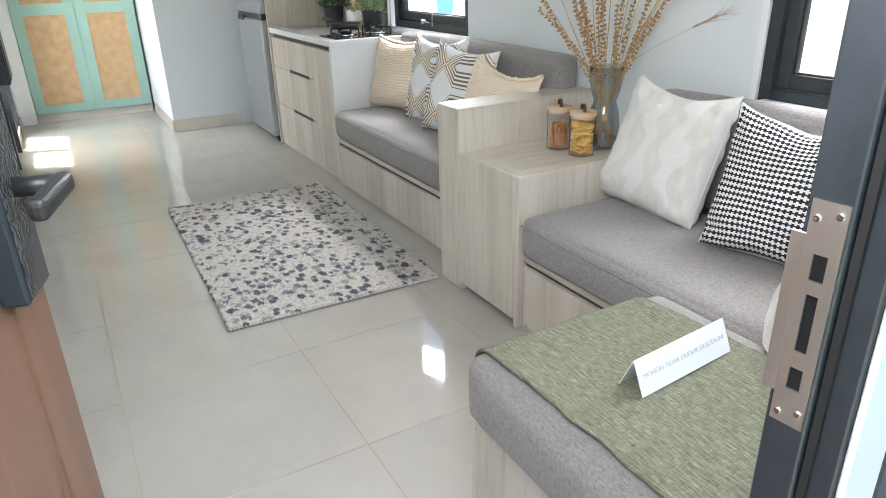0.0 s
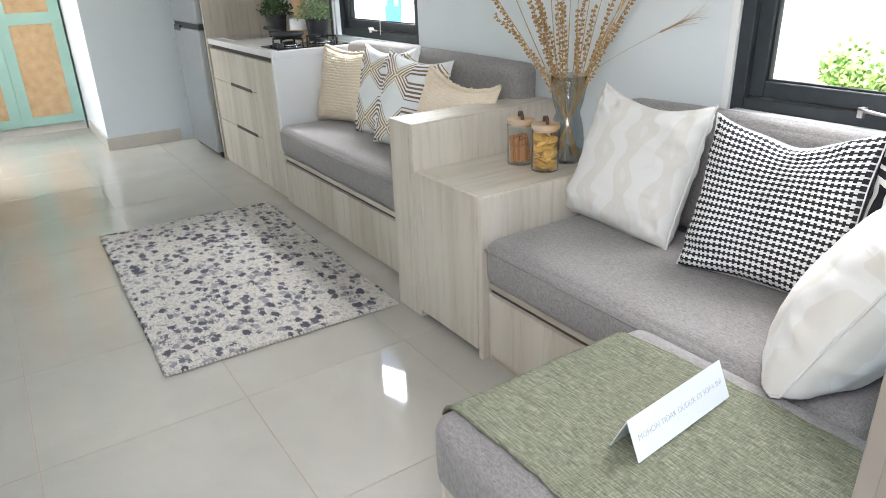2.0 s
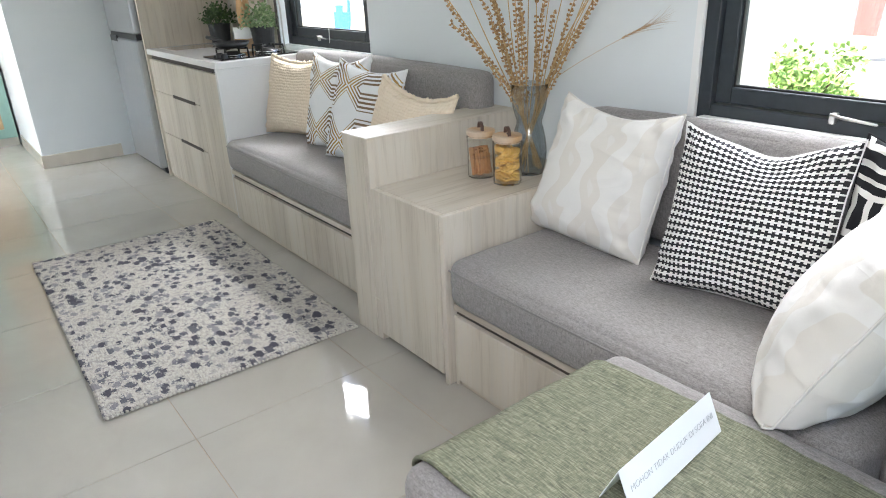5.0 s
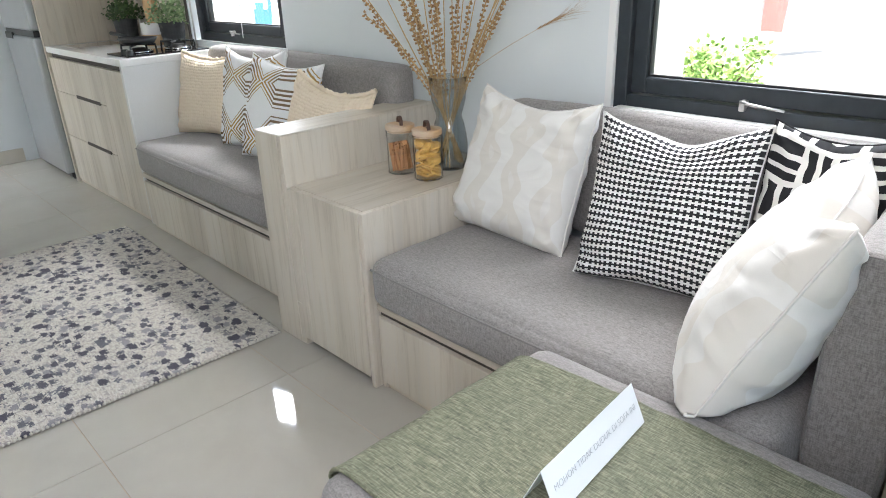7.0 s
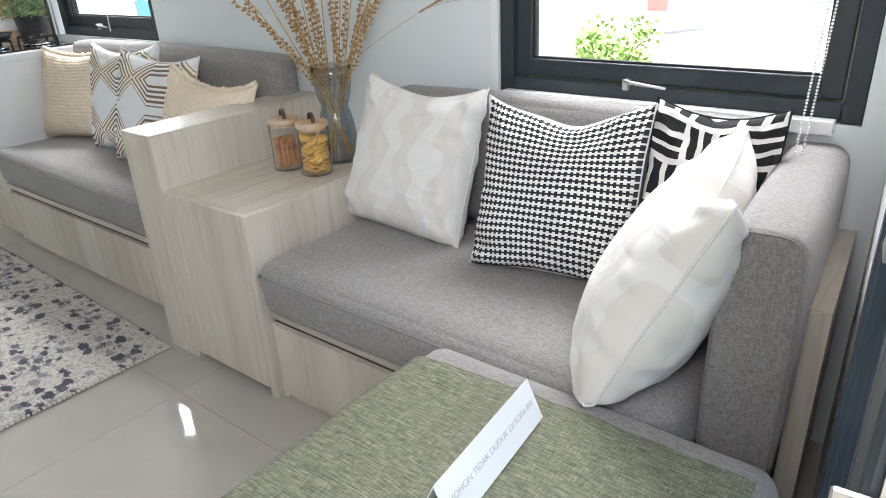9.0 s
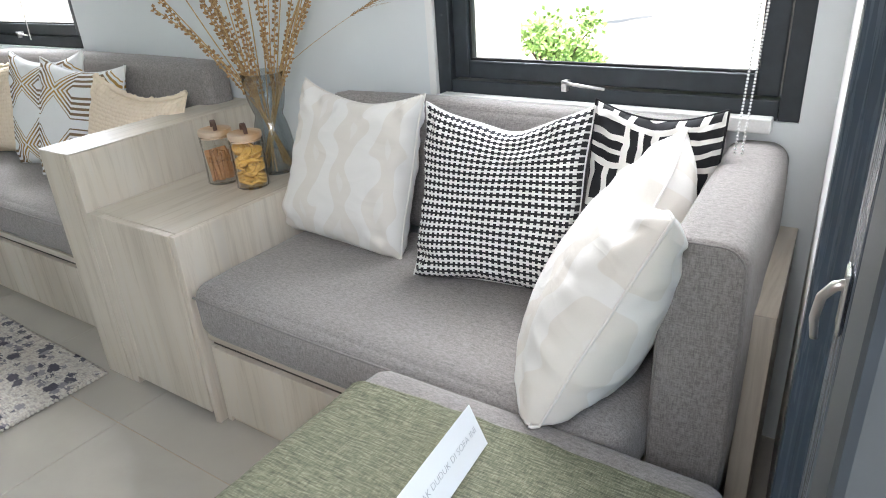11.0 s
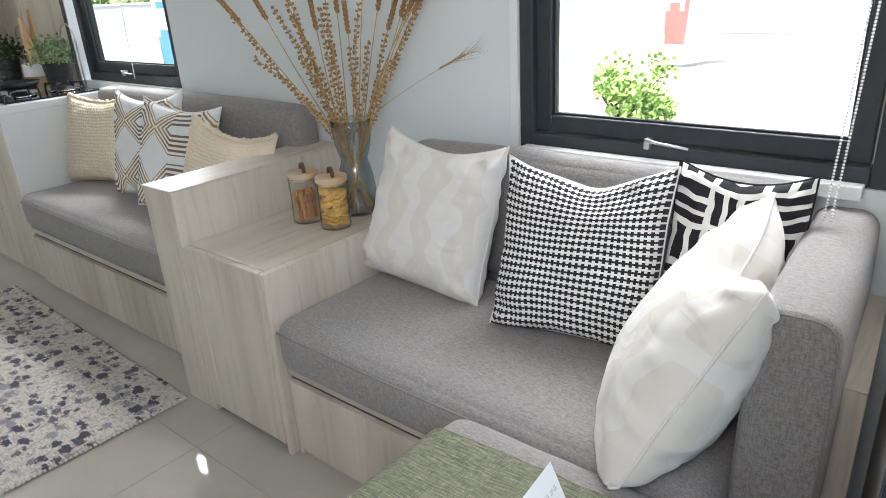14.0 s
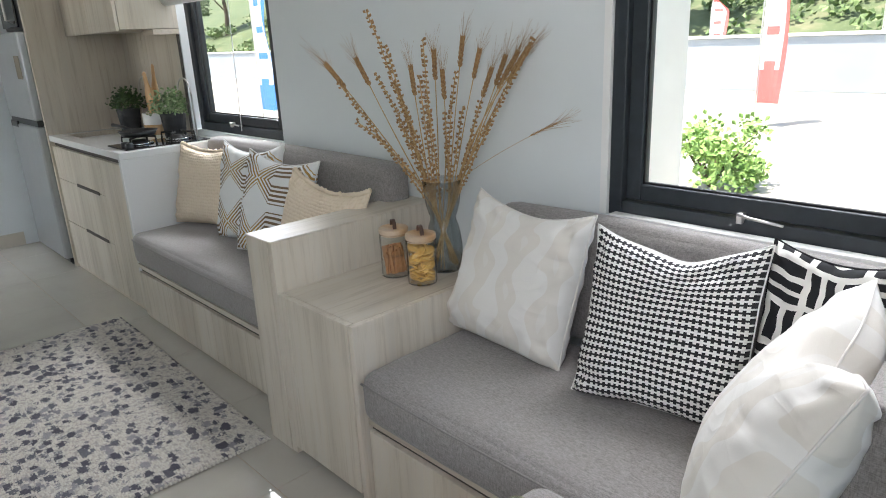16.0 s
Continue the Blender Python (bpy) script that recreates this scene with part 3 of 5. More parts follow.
def lettering(name, text, size, material, parent, m, bend=0.0, label=""):
    cu = bpy.data.curves.new(name, "FONT")
    cu.body, cu.size, cu.align_x, cu.align_y, cu.extrude = text, size, "CENTER", "CENTER", 0.0002
    cu.offset = -size * 0.022
    tmp = new("tmp_text", cu)
    me = bpy.data.meshes.new_from_object(tmp.evaluated_get(bpy.context.evaluated_depsgraph_get()))
    bpy.data.objects.remove(tmp)
    me.name = name
    me.materials.clear()
    me.materials.append(material)
    if bend:
        for v in me.vertices:
            a, r = v.co.x / bend, bend + v.co.z
            v.co = (r * math.sin(a), v.co.y, r * math.cos(a) - bend)
    ob = new(name, me)
    ob.parent = parent
    ob.matrix_local = m
    if label:
        ob["label"] = label
    return ob


# ---- the large structure ----
CEIL = 2.70
LEFT_Y = -2.42
BIG = (0.743, 1.705, 0.835, 2.12)
KIT = (-2.06, -1.05, 0.905, 2.12)
X_FAR, X_HALL = -5.35, -3.88

wm = wall_cells(CORNER[0] + 0.25 - X_FAR, CEIL, 0.15, [(BIG[0] - X_FAR, BIG[1] - X_FAR, BIG[2], BIG[3]), (KIT[0] - X_FAR, KIT[1] - X_FAR, KIT[2], KIT[3])])
wall_window = solid("wall_north", wm, wall_paint, "pale blue-grey painted wall with two window openings", "wall", kind="structure")
wall_window.matrix_world = pose(X_FAR, WALL_Y, 0)

EW = (0.62, 1.345, 0.30, 2.12)          # window in the entry wall, along it
ED = (1.415, 2.36, 0.0, 2.12)          # doorway in the entry wall
wm = wall_cells(2.75, CEIL, 0.055, [EW, ED])
wall_entry = solid("wall_east", wm, white_paint, "white painted entry wall with a window beside the doorway", "wall", kind="structure")
wall_entry.matrix_world = ENTRY

HD = (5.38, 6.60, 0.0, 2.12)
wm = wall_cells(7.6, CEIL, 0.15, [HD])
wall_left = solid("wall_south", wm, wall_paint, "pale blue-grey painted long wall with a glazed side door", "wall", kind="structure")
wall_left.matrix_world = pose(2.10, LEFT_Y, 0, 0, 0, 180)

wm = box(X_HALL - 0.12, X_HALL, -1.262, WALL_Y, 0, CEIL)
wall_nib = solid("wall_partition", wm, wall_paint, "pale blue-grey partition wall beside the fridge", "wall", kind="structure")
wm = box(X_FAR, X_HALL - 0.12, -1.262, -1.15, 0, CEIL)
solid("wall_hall", wm, wall_paint, "pale blue-grey passage wall beside the wardrobe", "wall", kind="structure")
wm = box(X_FAR - 0.15, X_FAR, LEFT_Y - 0.15, WALL_Y, 0, CEIL)
solid("wall_west", wm, wall_paint, "pale blue-grey end wall behind the wardrobe", "wall", kind="structure")
wm = box(X_FAR - 0.3, 2.75, LEFT_Y - 0.3, WALL_Y + 0.45, CEIL, CEIL + 0.18)
solid("ceiling", wm, ceiling_paint, "plain white painted ceiling", "ceiling", kind="structure")

# skirting tiles along the partition and the passage
for x0, x1, y0, y1 in ((X_HALL, X_HALL + 0.010, -1.272, -0.70), (-4.93, X_HALL + 0.010, -1.274, -1.264), (-4.93, -3.95, LEFT_Y, LEFT_Y + 0.012), (-2.70, 1.05, LEFT_Y, LEFT_Y + 0.012)):
    solid("baseboard", box(x0, x1, y0, y1, 0.001, 0.10, 0.002, 1), skirt_mat, "cream porcelain skirting along the wall", "skirting", kind="structure")


def window_unit(name, m, w, h, label, handle=True, casement=True):
    """A charcoal aluminium window: outer frame, sash, panes and a white handle, in the frame x along, y out, z up from the sill."""
    ob = thing(name, label, "window", kind="structure")
    ob.matrix_world = m
    f, s = 0.045, 0.052
    for nm, (x0, x1, z0, z1) in (("frame_left", (0, f, 0, h)), ("frame_right", (w - f, w, 0, h)), ("frame_bottom", (f, w - f, 0, f)), ("frame_top", (f, w - f, h - f, h))):
        part("window_frame", box(x0 + 0.001, x1 - 0.001, 0.012, 0.085, z0, z1, 0.003, 2), frame_mat, ob)
    for x0, x1, z0, z1 in ((f + 0.004, f + s, f + 0.004, h - f - 0.004), (w - f - s, w - f - 0.004, f + 0.004, h - f - 0.004), (f + s, w - f - s, f + 0.004, f + s), (f + s, w - f - s, h - f - s, h - f - 0.004)):
        sash = part("sash", box(x0, x1, 0.026, 0.072, z0, z1, 0.004, 2), frame_mat, ob)
    for x0, x1, z0, z1 in ((f + s, f + s + 0.006, f + s, h - f - s), (w - f - s - 0.006, w - f - s, f + s, h - f - s), (f + s, w - f - s, f + s, f + s + 0.006), (f + s, w - f - s, h - f - s - 0.006, h - f - s)):
        part("glazing_bead", box(x0, x1, 0.036, 0.048, z0, z1, 0.001, 1), seal_mat, ob)
    g = part("pane", box(f + s, w - f - s, 0.048, 0.053, f + s, h - f - s), pane_glass, ob)
    g.visible_shadow = False
    if handle:
        hb = box(w * 0.42 - 0.008, w * 0.42 + 0.008, -0.002, 0.024, f - 0.010, f + 0.018, 0.003, 2)
        hnd = part("handle", hb, steel, ob, "grey metal cam handle")
        part("lever", tube([(w * 0.42 - 0.004, -0.004, f + 0.016), (w * 0.42 + 0.03, -0.012, f + 0.012), (w * 0.42 + 0.112, -0.014, f + 0.006)], [0.0042, 0.0046, 0.0034], 8), steel, hnd, "", True)
    return ob


window_unit("window_1", pose(BIG[0] + 0.024, WALL_Y - 0.004, BIG[2]), BIG[1] - BIG[0] - 0.024, BIG[3] - BIG[2], "charcoal aluminium top-hung window, closed, behind the sofa")
window_unit("window_2", pose(KIT[0] + 0.05, WALL_Y + 0.012, KIT[2]), KIT[1] - KIT[0] - 0.05, KIT[3] - KIT[2], "charcoal aluminium window, closed, over the kitchen bench")
solid("window_sill", box(BIG[0] + 0.052, BIG[1] - 0.050, WALL_Y - 0.033, WALL_Y + 0.004, BIG[2] - 0.020, BIG[2] + 0.012, 0.003, 2), worktop_mat, "narrow white sill strip under the window", "sill", kind="structure")
solid("window_reveal", box(BIG[0] + 0.0005, BIG[0] + 0.0235, WALL_Y - 0.002, WALL_Y + 0.10, BIG[2] + 0.0005, BIG[3] - 0.0005), white_paint, "white plastered edge beside the window frame", "trim", kind="structure")

# window in the entry wall, with its inside handle
ew = thing("window_3", "blue-grey aluminium casement window beside the doorway", "window", kind="structure")
ew.matrix_world = ENTRY
w0, w1, z0, z1 = EW
for a0, a1, b0, b1 in ((w0, w0 + 0.05, z0, z1), (w1 - 0.05, w1, z0, z1), (w0 + 0.05, w1 - 0.05, z0, z0 + 0.05), (w0 + 0.05, w1 - 0.05, z1 - 0.05, z1)):
    part("window_frame", box(a0 + 0.001, a1 - 0.001, -0.003, 0.062, b0 + 0.001, b1 - 0.001, 0.003, 2), frame_mat, ew)
for a0, a1, b0, b1 in ((w0 + 0.054, w0 + 0.11, z0 + 0.054, z1 - 0.054), (w1 - 0.11, w1 - 0.054, z0 + 0.054, z1 - 0.054), (w0 + 0.11, w1 - 0.11, z0 + 0.054, z0 + 0.11), (w0 + 0.11, w1 - 0.11, z1 - 0.11, z1 - 0.054)):
    part("sash", box(a0, a1, -0.006, 0.04, b0, b1, 0.003, 2), sash_mat, ew)
g = part("pane", box(w0 + 0.11, w1 - 0.11, 0.012, 0.017, z0 + 0.11, z1 - 0.11), front_glass, ew)
g.visible_shadow = False
hd = part("handle", box(1.266, 1.282, -0.0085, -0.0062, 1.070, 1.102, 0.001, 1), chrome, ew, "grey metal casement handle")
part("lever", tube([(1.274, -0.0075, 1.094), (1.274, -0.0120, 1.092), (1.272, -0.0162, 1.085), (1.270, -0.0175, 1.072), (1.270, -0.0160, 1.061)], [0.0026, 0.0026, 0.0024, 0.0022, 0.0018], 10), steel, hd, "", True)

# door frame with its strike plate
df = thing("door_frame", "charcoal aluminium door frame with a steel strike plate", "door frame", kind="structure")
df.matrix_world = ENTRY
d0, d1, _, dz = ED
part("jamb", box(d0 + 0.001, d0 + 0.045, -0.016, 0.026, 0.0, dz - 0.002, 0.003, 2), frame_mat, df)
part("jamb", box(d0 + 0.001, d0 + 0.034, 0.026, 0.058, 0.0, dz - 0.002, 0.003, 2), frame_mat, df)
part("outer_flange", box(d0 - 0.05, d0 + 0.030, 0.0585, 0.066, 0.0, dz - 0.002, 0.002, 1), white_paint, df, "pale outer flange")
part("jamb", box(d1 - 0.045, d1 - 0.001, -0.016, 0.062, 0.0, dz - 0.002, 0.003, 2), frame_mat, df)
part("head", box(d0 + 0.045, d1 - 0.045, -0.016, 0.062, dz - 0.05, dz - 0.002, 0.003, 2), frame_mat, df)
part("seal_strip", box(d0 + 0.0341, d0 + 0.040, 0.028, 0.036, 0.02, dz - 0.06), seal_mat, df)
sx = d0 + 0.0455
plate = wall_cells(0.033, 0.232, 0.0025, [(0.010, 0.023, 0.040, 0.064), (0.011, 0.022, 0.082, 0.142), (0.010, 0.023, 0.156, 0.182)])
bmesh.ops.transform(plate, matrix=Matrix.Translation((sx + 0.0028, -0.010, 0.857)) @ Matrix.Rotation(math.pi / 2, 4, "Z"), verts=plate.verts)
sp = part("strike_plate", plate, steel, df, "brushed steel strike plate")
part("lip", box(sx + 0.0002, sx + 0.0026, -0.024, -0.0095, 0.888, 1.056, 0.001, 1), steel, sp)
for zz, yy in ((0.868, -0.003), (0.874, 0.016), (1.072, -0.003), (1.078, 0.016)):
    sc = lathe([(0, 0.0022), (0.003, 0.0020), (0.0036, 0.0006), (0.0038, 0)], 12)
    bmesh.ops.transform(sc, matrix=Matrix.Translation((sx + 0.0028, yy, zz)) @ Matrix.Rotation(math.pi / 2, 4, "Y"), verts=sc.verts)
    part("screw", sc, chrome, sp)
part("keep_box", box(sx - 0.03, sx - 0.0005, 0.0, 0.018, 0.895, 1.05), seal_mat, df)

# the entrance door, standing open into the room
door = thing("door_1", "terracotta-brown panelled entrance door, standing open", "door", kind="structure")
hinge = ENTRY @ Vector((d1 - 0.05, -0.02, 0))
free = Vector((1.165, -2.140, 0))
along = (free - Vector((hinge.x, hinge.y, 0)))
DW = along.length
door.matrix_world = Matrix.Translation((hinge.x, hinge.y, 0.012)) @ Matrix.Rotation(math.atan2(along.y, along.x), 4, "Z")
part("leaf", box(0, DW, 0.0, 0.042, 0, 2.06, 0.003, 2), door_mat, door)
for gm in ([(DW - 0.118, 0), (DW - 0.118, 2.05)], [(DW - 0.119, 0.66), (DW - 0.42, 0.02)], [(DW - 0.119, 1.40), (DW - 0.80, 0.05)], [(0.09, 0), (0.09, 2.05)]):
    (xa, za), (xb, zb) = gm
    part("groove", tube([(xa, -0.0004, za), (xb, -0.0004, zb)], 0.0022, 6), groove_mat, door)
lk = part("lock_housing", box(DW - 0.152, DW - 0.069, -0.034, -0.0005, 0.897, 1.225, 0.005, 3), lock_mat, door, "slate-black electronic lock housing")
part("lock_face", box(DW - 0.147, DW - 0.074, -0.0362, -0.0342, 0.904, 1.217, 0.001, 1), lock_face, lk, "patterned black lock face")
part("lever_handle", tube([(DW - 0.104, -0.035, 1.036), (DW - 0.104, -0.082, 1.036)], 0.0125, 14), dark_plastic, lk, "", True)
part("lever", box(DW - 0.215, DW - 0.090, -0.100, -0.078, 1.023, 1.049, 0.008, 3), dark_plastic, lk, "black lever handle")

# roller blind over the big window: bar and bead chain
blind = thing("roller_blind", "white roller blind, rolled up, with a beaded chain", "blind")
part("roll", tube([(BIG[0] - 0.02, -0.10, 2.20), (BIG[1] + 0.02, -0.10, 2.20)], 0.03, 16), white_plastic, blind, "", True)
for s in (0, 1):
    bm = bmesh.new()
    for k in range(215):
        zz = 2.18 - k * 0.0068
        sway = 0.10 * max(0, (2.18 - zz) / 1.56) ** 2
        c = Vector((1.648 - 0.045 * (2.18 - zz) / 1.56 + 0.014 * s, -0.105 - sway, zz))
        bmesh.ops.create_icosphere(bm, subdivisions=1, radius=0.0031, matrix=Matrix.Translation(c))
    part("bead_chain", bm, white_plastic, blind, "white bead chain", True)
kb = thing("roller_blind", "white roller blind, rolled up, over the kitchen window", "blind")
part("roll", tube([(KIT[0] - 0.01, -0.10, 1.622), (KIT[1] + 0.01, -0.10, 1.622)], 0.035, 16), white_plastic, kb, "", True)
part("cord", tube([(-1.34, -0.10, 1.60), (-1.335, -0.11, 1.2), (-1.33, -0.12, 0.95)], 0.0022, 6), white_plastic, kb, "", True)

# ---- built-in bench, console and sofa ----
SEAT_Z = 0.462
ARM = (-0.163, 0.0)
CON = 0.405
FRONT = -0.748

arm = thing("bench_divider", "pale oak laminate divider between bench and side console", "divider")
part("side_block", box(ARM[0], ARM[1] - 0.028, FRONT, WALL_Y - 0.003, 0.0, 0.765, 0.0015, 1), wood_z, arm)
part("end_panel", box(ARM[1] - 0.0265, ARM[1], FRONT + 0.001, WALL_Y - 0.003, 0.168, 0.764, 0.0015, 1), wood_z, arm)
part("end_panel", box(ARM[1] - 0.0265, ARM[1] + 0.006, FRONT + 0.002, WALL_Y - 0.003, 0.0, 0.166, 0.0015, 1), wood_z, arm)
part("top_board", box(ARM[0] - 0.001, ARM[1] + 0.001, FRONT - 0.001, WALL_Y - 0.003, 0.7652, 0.7672, 0.0008, 1), wood_y, arm)

con = thing("side_console", "pale oak laminate side console with a pull-out front", "console")
part("carcass", box(0.008, CON - 0.024, FRONT + 0.03, WALL_Y - 0.003, 0.03, 0.570, 0.001, 1), wood_z, con)
part("top", box(0.002, CON - 0.0206, FRONT + 0.0215, WALL_Y - 0.003, 0.5705, 0.595, 0.0015, 1), wood_y, con)
for fx0, fx1 in ((0.010, 0.056), (0.0585, CON - 0.022)):
    part("front_panel", box(fx0, fx1, FRONT - 0.004, FRONT + 0.018, 0.035, 0.596, 0.0015, 1), wood_z, con)
part("side_panel", box(CON - 0.020, CON, FRONT + 0.000, WALL_Y - 0.003, 0.0, 0.595, 0.0015, 1), wood_z, con)
# set-back strip, coloured dark as the shade below the front panels
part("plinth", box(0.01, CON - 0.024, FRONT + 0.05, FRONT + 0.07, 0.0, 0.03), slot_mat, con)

BX0, BX1 = -1.668, ARM[0] - 0.002
bench = thing("storage_bench", "pale oak laminate storage bench with a long drawer", "bench")
part("carcass", box(BX0, BX1, -0.60, WALL_Y - 0.003, 0.03, 0.305, 0.001, 1), wood_x, bench)
part("rail", box(BX0, BX1, -0.628, -0.601, 0.283, 0.305, 0.001, 1), wood_x, bench)
# back of the slit under the rail, its shade put into the colour
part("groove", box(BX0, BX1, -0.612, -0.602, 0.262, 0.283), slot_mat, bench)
mid = -0.83
for a0, a1 in ((BX0 + 0.004, mid - 0.0012), (mid + 0.0012, BX1 - 0.002)):
    part("drawer_front", box(a0, a1, -0.628, -0.602, 0.022, 0.262, 0.0015, 1), wood_z, bench)
part("plinth", box(BX0, BX1, -0.612, -0.603, 0.0, 0.022), wood_edge, bench)
bench_seat = solid("seat_cushion", cushion(BX0 + 0.004, BX1 - 0.002, -0.645, -0.17, 0.305, 0.475, 0.045, 0.012, 16, 3), grey_fabric, "long grey woven seat cushion on the storage bench", "cushion", "grey upholstery cushions", smooth=True)
solid("back_cushion", cushion(BX0 + 0.02, -0.105, -0.182, WALL_Y - 0.006, 0.475, 0.905, 0.04, 0.008, 16, 5), grey_fabric, "long grey woven back cushion against the wall", "cushion", "grey upholstery cushions", smooth=True)

SX0, SX1 = CON + 0.002, 1.700
sofa = thing("storage_sofa", "built-in pale oak laminate storage sofa with drawers", "sofa")
part("carcass", box(SX0, SX1, -0.70, WALL_Y - 0.003, 0.03, 0.300, 0.001, 1), wood_x, sofa)
part("rail", box(SX0 + 0.004, SX1, -0.724, -0.701, 0.278, 0.300, 0.001, 1), wood_x, sofa)
# same slit on the sofa, filled with painted shade
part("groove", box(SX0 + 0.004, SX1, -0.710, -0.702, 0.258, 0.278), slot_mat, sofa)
part("drawer_front", box(SX0 + 0.022, 1.098, -0.727, -0.702, 0.024, 0.258, 0.0015, 1), wood_z, sofa)
part("stile", box(SX0 + 0.004, SX0 + 0.020, -0.722, -0.702, 0.0, 0.258, 0.001, 1), wood_z, sofa)
part("plinth", box(SX0 + 0.02, 1.098, -0.712, -0.703, 0.0, 0.022), wood_edge, sofa)
sofa_seat = solid("seat_cushion", cushion(SX0 + 0.004, 1.592, -0.752, -0.175, 0.300, SEAT_Z, 0.045, 0.014, 18, 8), grey_fabric, "grey woven sofa seat cushion, gently domed", "cushion", "grey upholstery cushions", smooth=True)
solid("back_cushion", cushion(SX0 + 0.03, 1.575, -0.185, WALL_Y - 0.034, SEAT_Z, 0.846, 0.045, 0.008, 16, 11), grey_fabric, "grey woven sofa back cushion under the window", "cushion", "grey upholstery cushions", smooth=True)


def bolster(half, length, height, r_top, r_front, seed):
    """An upright arm cushion: a round-topped section run along y, with a flat sewn front face; also gives the front rim."""
    prof = [(-half, 0.0)] + [(-half - 0.004 * math.sin(math.pi * k / 9), (height - r_top) * k / 9) for k in range(1, 9)]
    prof += [(-half + r_top - r_top * math.cos(math.pi / 2 * k / 7), height - r_top + r_top * math.sin(math.pi / 2 * k / 7)) for k in range(8)]
    prof += [(-x, z) for x, z in reversed(prof)]
    mid = Vector((0, 0, height * 0.5))
    stations = [(-length + r_front * (1 - math.sin(a)), r_front * (1 - math.cos(a))) for a in [math.pi / 2 * k / 5 for k in range(5, -1, -1)]]
    stations = sorted(stations) + [(-length + r_front + (length - r_front) * k / 16, 0.0) for k in range(1, 17)]
    bm, rings, rim = bmesh.new(), [], []
    for y, inset in stations:
        ring = []
        for x, z in prof:
            q = Vector((x, y, z))
            d = Vector((x, 0, z)) - mid
            q.x -= inset * d.x / half if abs(d.x) > 1e-6 else 0.0
            q.z -= inset * max(0.0, d.z / mid.z)
            q += 0.0022 * noise.noise_vector(q * 7 + Vector((seed, 0, 0)))
            ring.append(bm.verts.new(q))
        rings.append(ring)
    rim = [v.co.copy() + Vector((0, -0.0006, 0)) for v in rings[2]]
    for lo, hi in zip(rings, rings[1:]):
        for k in range(len(prof)):
            j = (k + 1) % len(prof)
            bm.faces.new((lo[k], lo[j], hi[j], hi[k]))
    half_n = len(prof) // 2
    for k in range(half_n - 1):
        p, q = rings[0], len(prof) - 1
        bm.faces.new((p[k], p[q - k], p[q - k - 1], p[k + 1]))
    bm.faces.new(rings[-1])
    bmesh.ops.recalc_face_normals(bm, faces=bm.faces)
    return bm, rim


seam_thread = fabric_mat("grey_seam_thread", (0.27, 0.25, 0.24), (0.16, 0.15, 0.145), 900)
arm_bm, arm_rim = bolster(0.066, 0.578, 0.495, 0.042, 0.014, 13)
ec = solid("arm_cushion", arm_bm, grey_fabric, "upright grey woven arm cushion at the sofa end", "cushion", "grey upholstery cushions", smooth=True)
ec.matrix_world = pose(1.634, -0.072, 0.302, 0, 0, 3.6)
part("seam", tube(arm_rim, 0.0022, 6), seam_thread, ec, "sewn seam round the front face", True)
sp2 = thing("sofa_side_panel", "pale oak laminate side panel beside the arm cushion", "panel")
part("board", box(-0.021, 0.021, -0.432, 0.0, 0.0, 0.597, 0.001, 1), wood_z, sp2)
part("top_edge", box(-0.0215, 0.0215, -0.4325, 0.0, 0.5972, 0.6, 0.0008, 1), wood_y, sp2, "laminate top edge")
sp2.matrix_world = pose(1.718, WALL_Y - 0.006, 0, 0, 0, 3.8)

OX0, OX1, OY0, OY1 = 1.080, 1.780, -1.392, -0.770
ott = thing("storage_ottoman", "pale oak laminate box extending the sofa into an L", "ottoman")
part("side_panel", box(OX0 + 0.012, OX0 + 0.03, OY0 + 0.02, -0.730, 0.0, 0.285, 0.0015, 1), wood_z, ott)
part("front_panel", box(OX0 + 0.032, OX1 - 0.03, OY0 + 0.02, OY0 + 0.038, 0.0, 0.285, 0.0015, 1), wood_z, ott)
part("side_panel", box(OX1 - 0.028, OX1 - 0.01, OY0 + 0.02, -0.76, 0.0, 0.285, 0.0015, 1), wood_z, ott)
part("top_board", box(OX0 + 0.032, OX1 - 0.03, OY0 + 0.04, -0.76, 0.262, 0.285, 0.001, 1), wood_y, ott)
solid("ottoman_cushion", cushion(OX0, OX1, OY0, OY1, 0.285, 0.466, 0.045, 0.012, 16, 17), grey_fabric, "grey woven cushion of the sofa extension, under a throw", "cushion", "grey upholstery cushions", smooth=True)

def front_seam(cushion_name, x0, x1, y0, z0, z1, r, puff):
    """The sewn ridge along the upper front edge of a seat cushion."""
    for level in (z1 - r * 0.75,):
        pts = []
        for k in range(41):
            tx = (k / 40 - 0.5) * 0.97
            tz = (level - (z0 + z1) / 2) / (z1 - z0)
            pts.append((x0 + (tx + 0.5) * (x1 - x0), y0 - puff * (1 - (2 * tx) ** 2) * (1 - (2 * tz) ** 2) + 0.0028, level))
        part("seam", tube(pts, 0.0034, 6), seam_thread, bpy.data.objects[cushion_name], "sewn seam ridge", True)


front_seam(sofa_seat.name, SX0 + 0.004, 1.592, -0.752, 0.300, SEAT_Z, 0.045, 0.014)
front_seam(bench_seat.name, BX0 + 0.004, BX1 - 0.002, -0.645, 0.305, 0.475, 0.045, 0.012)


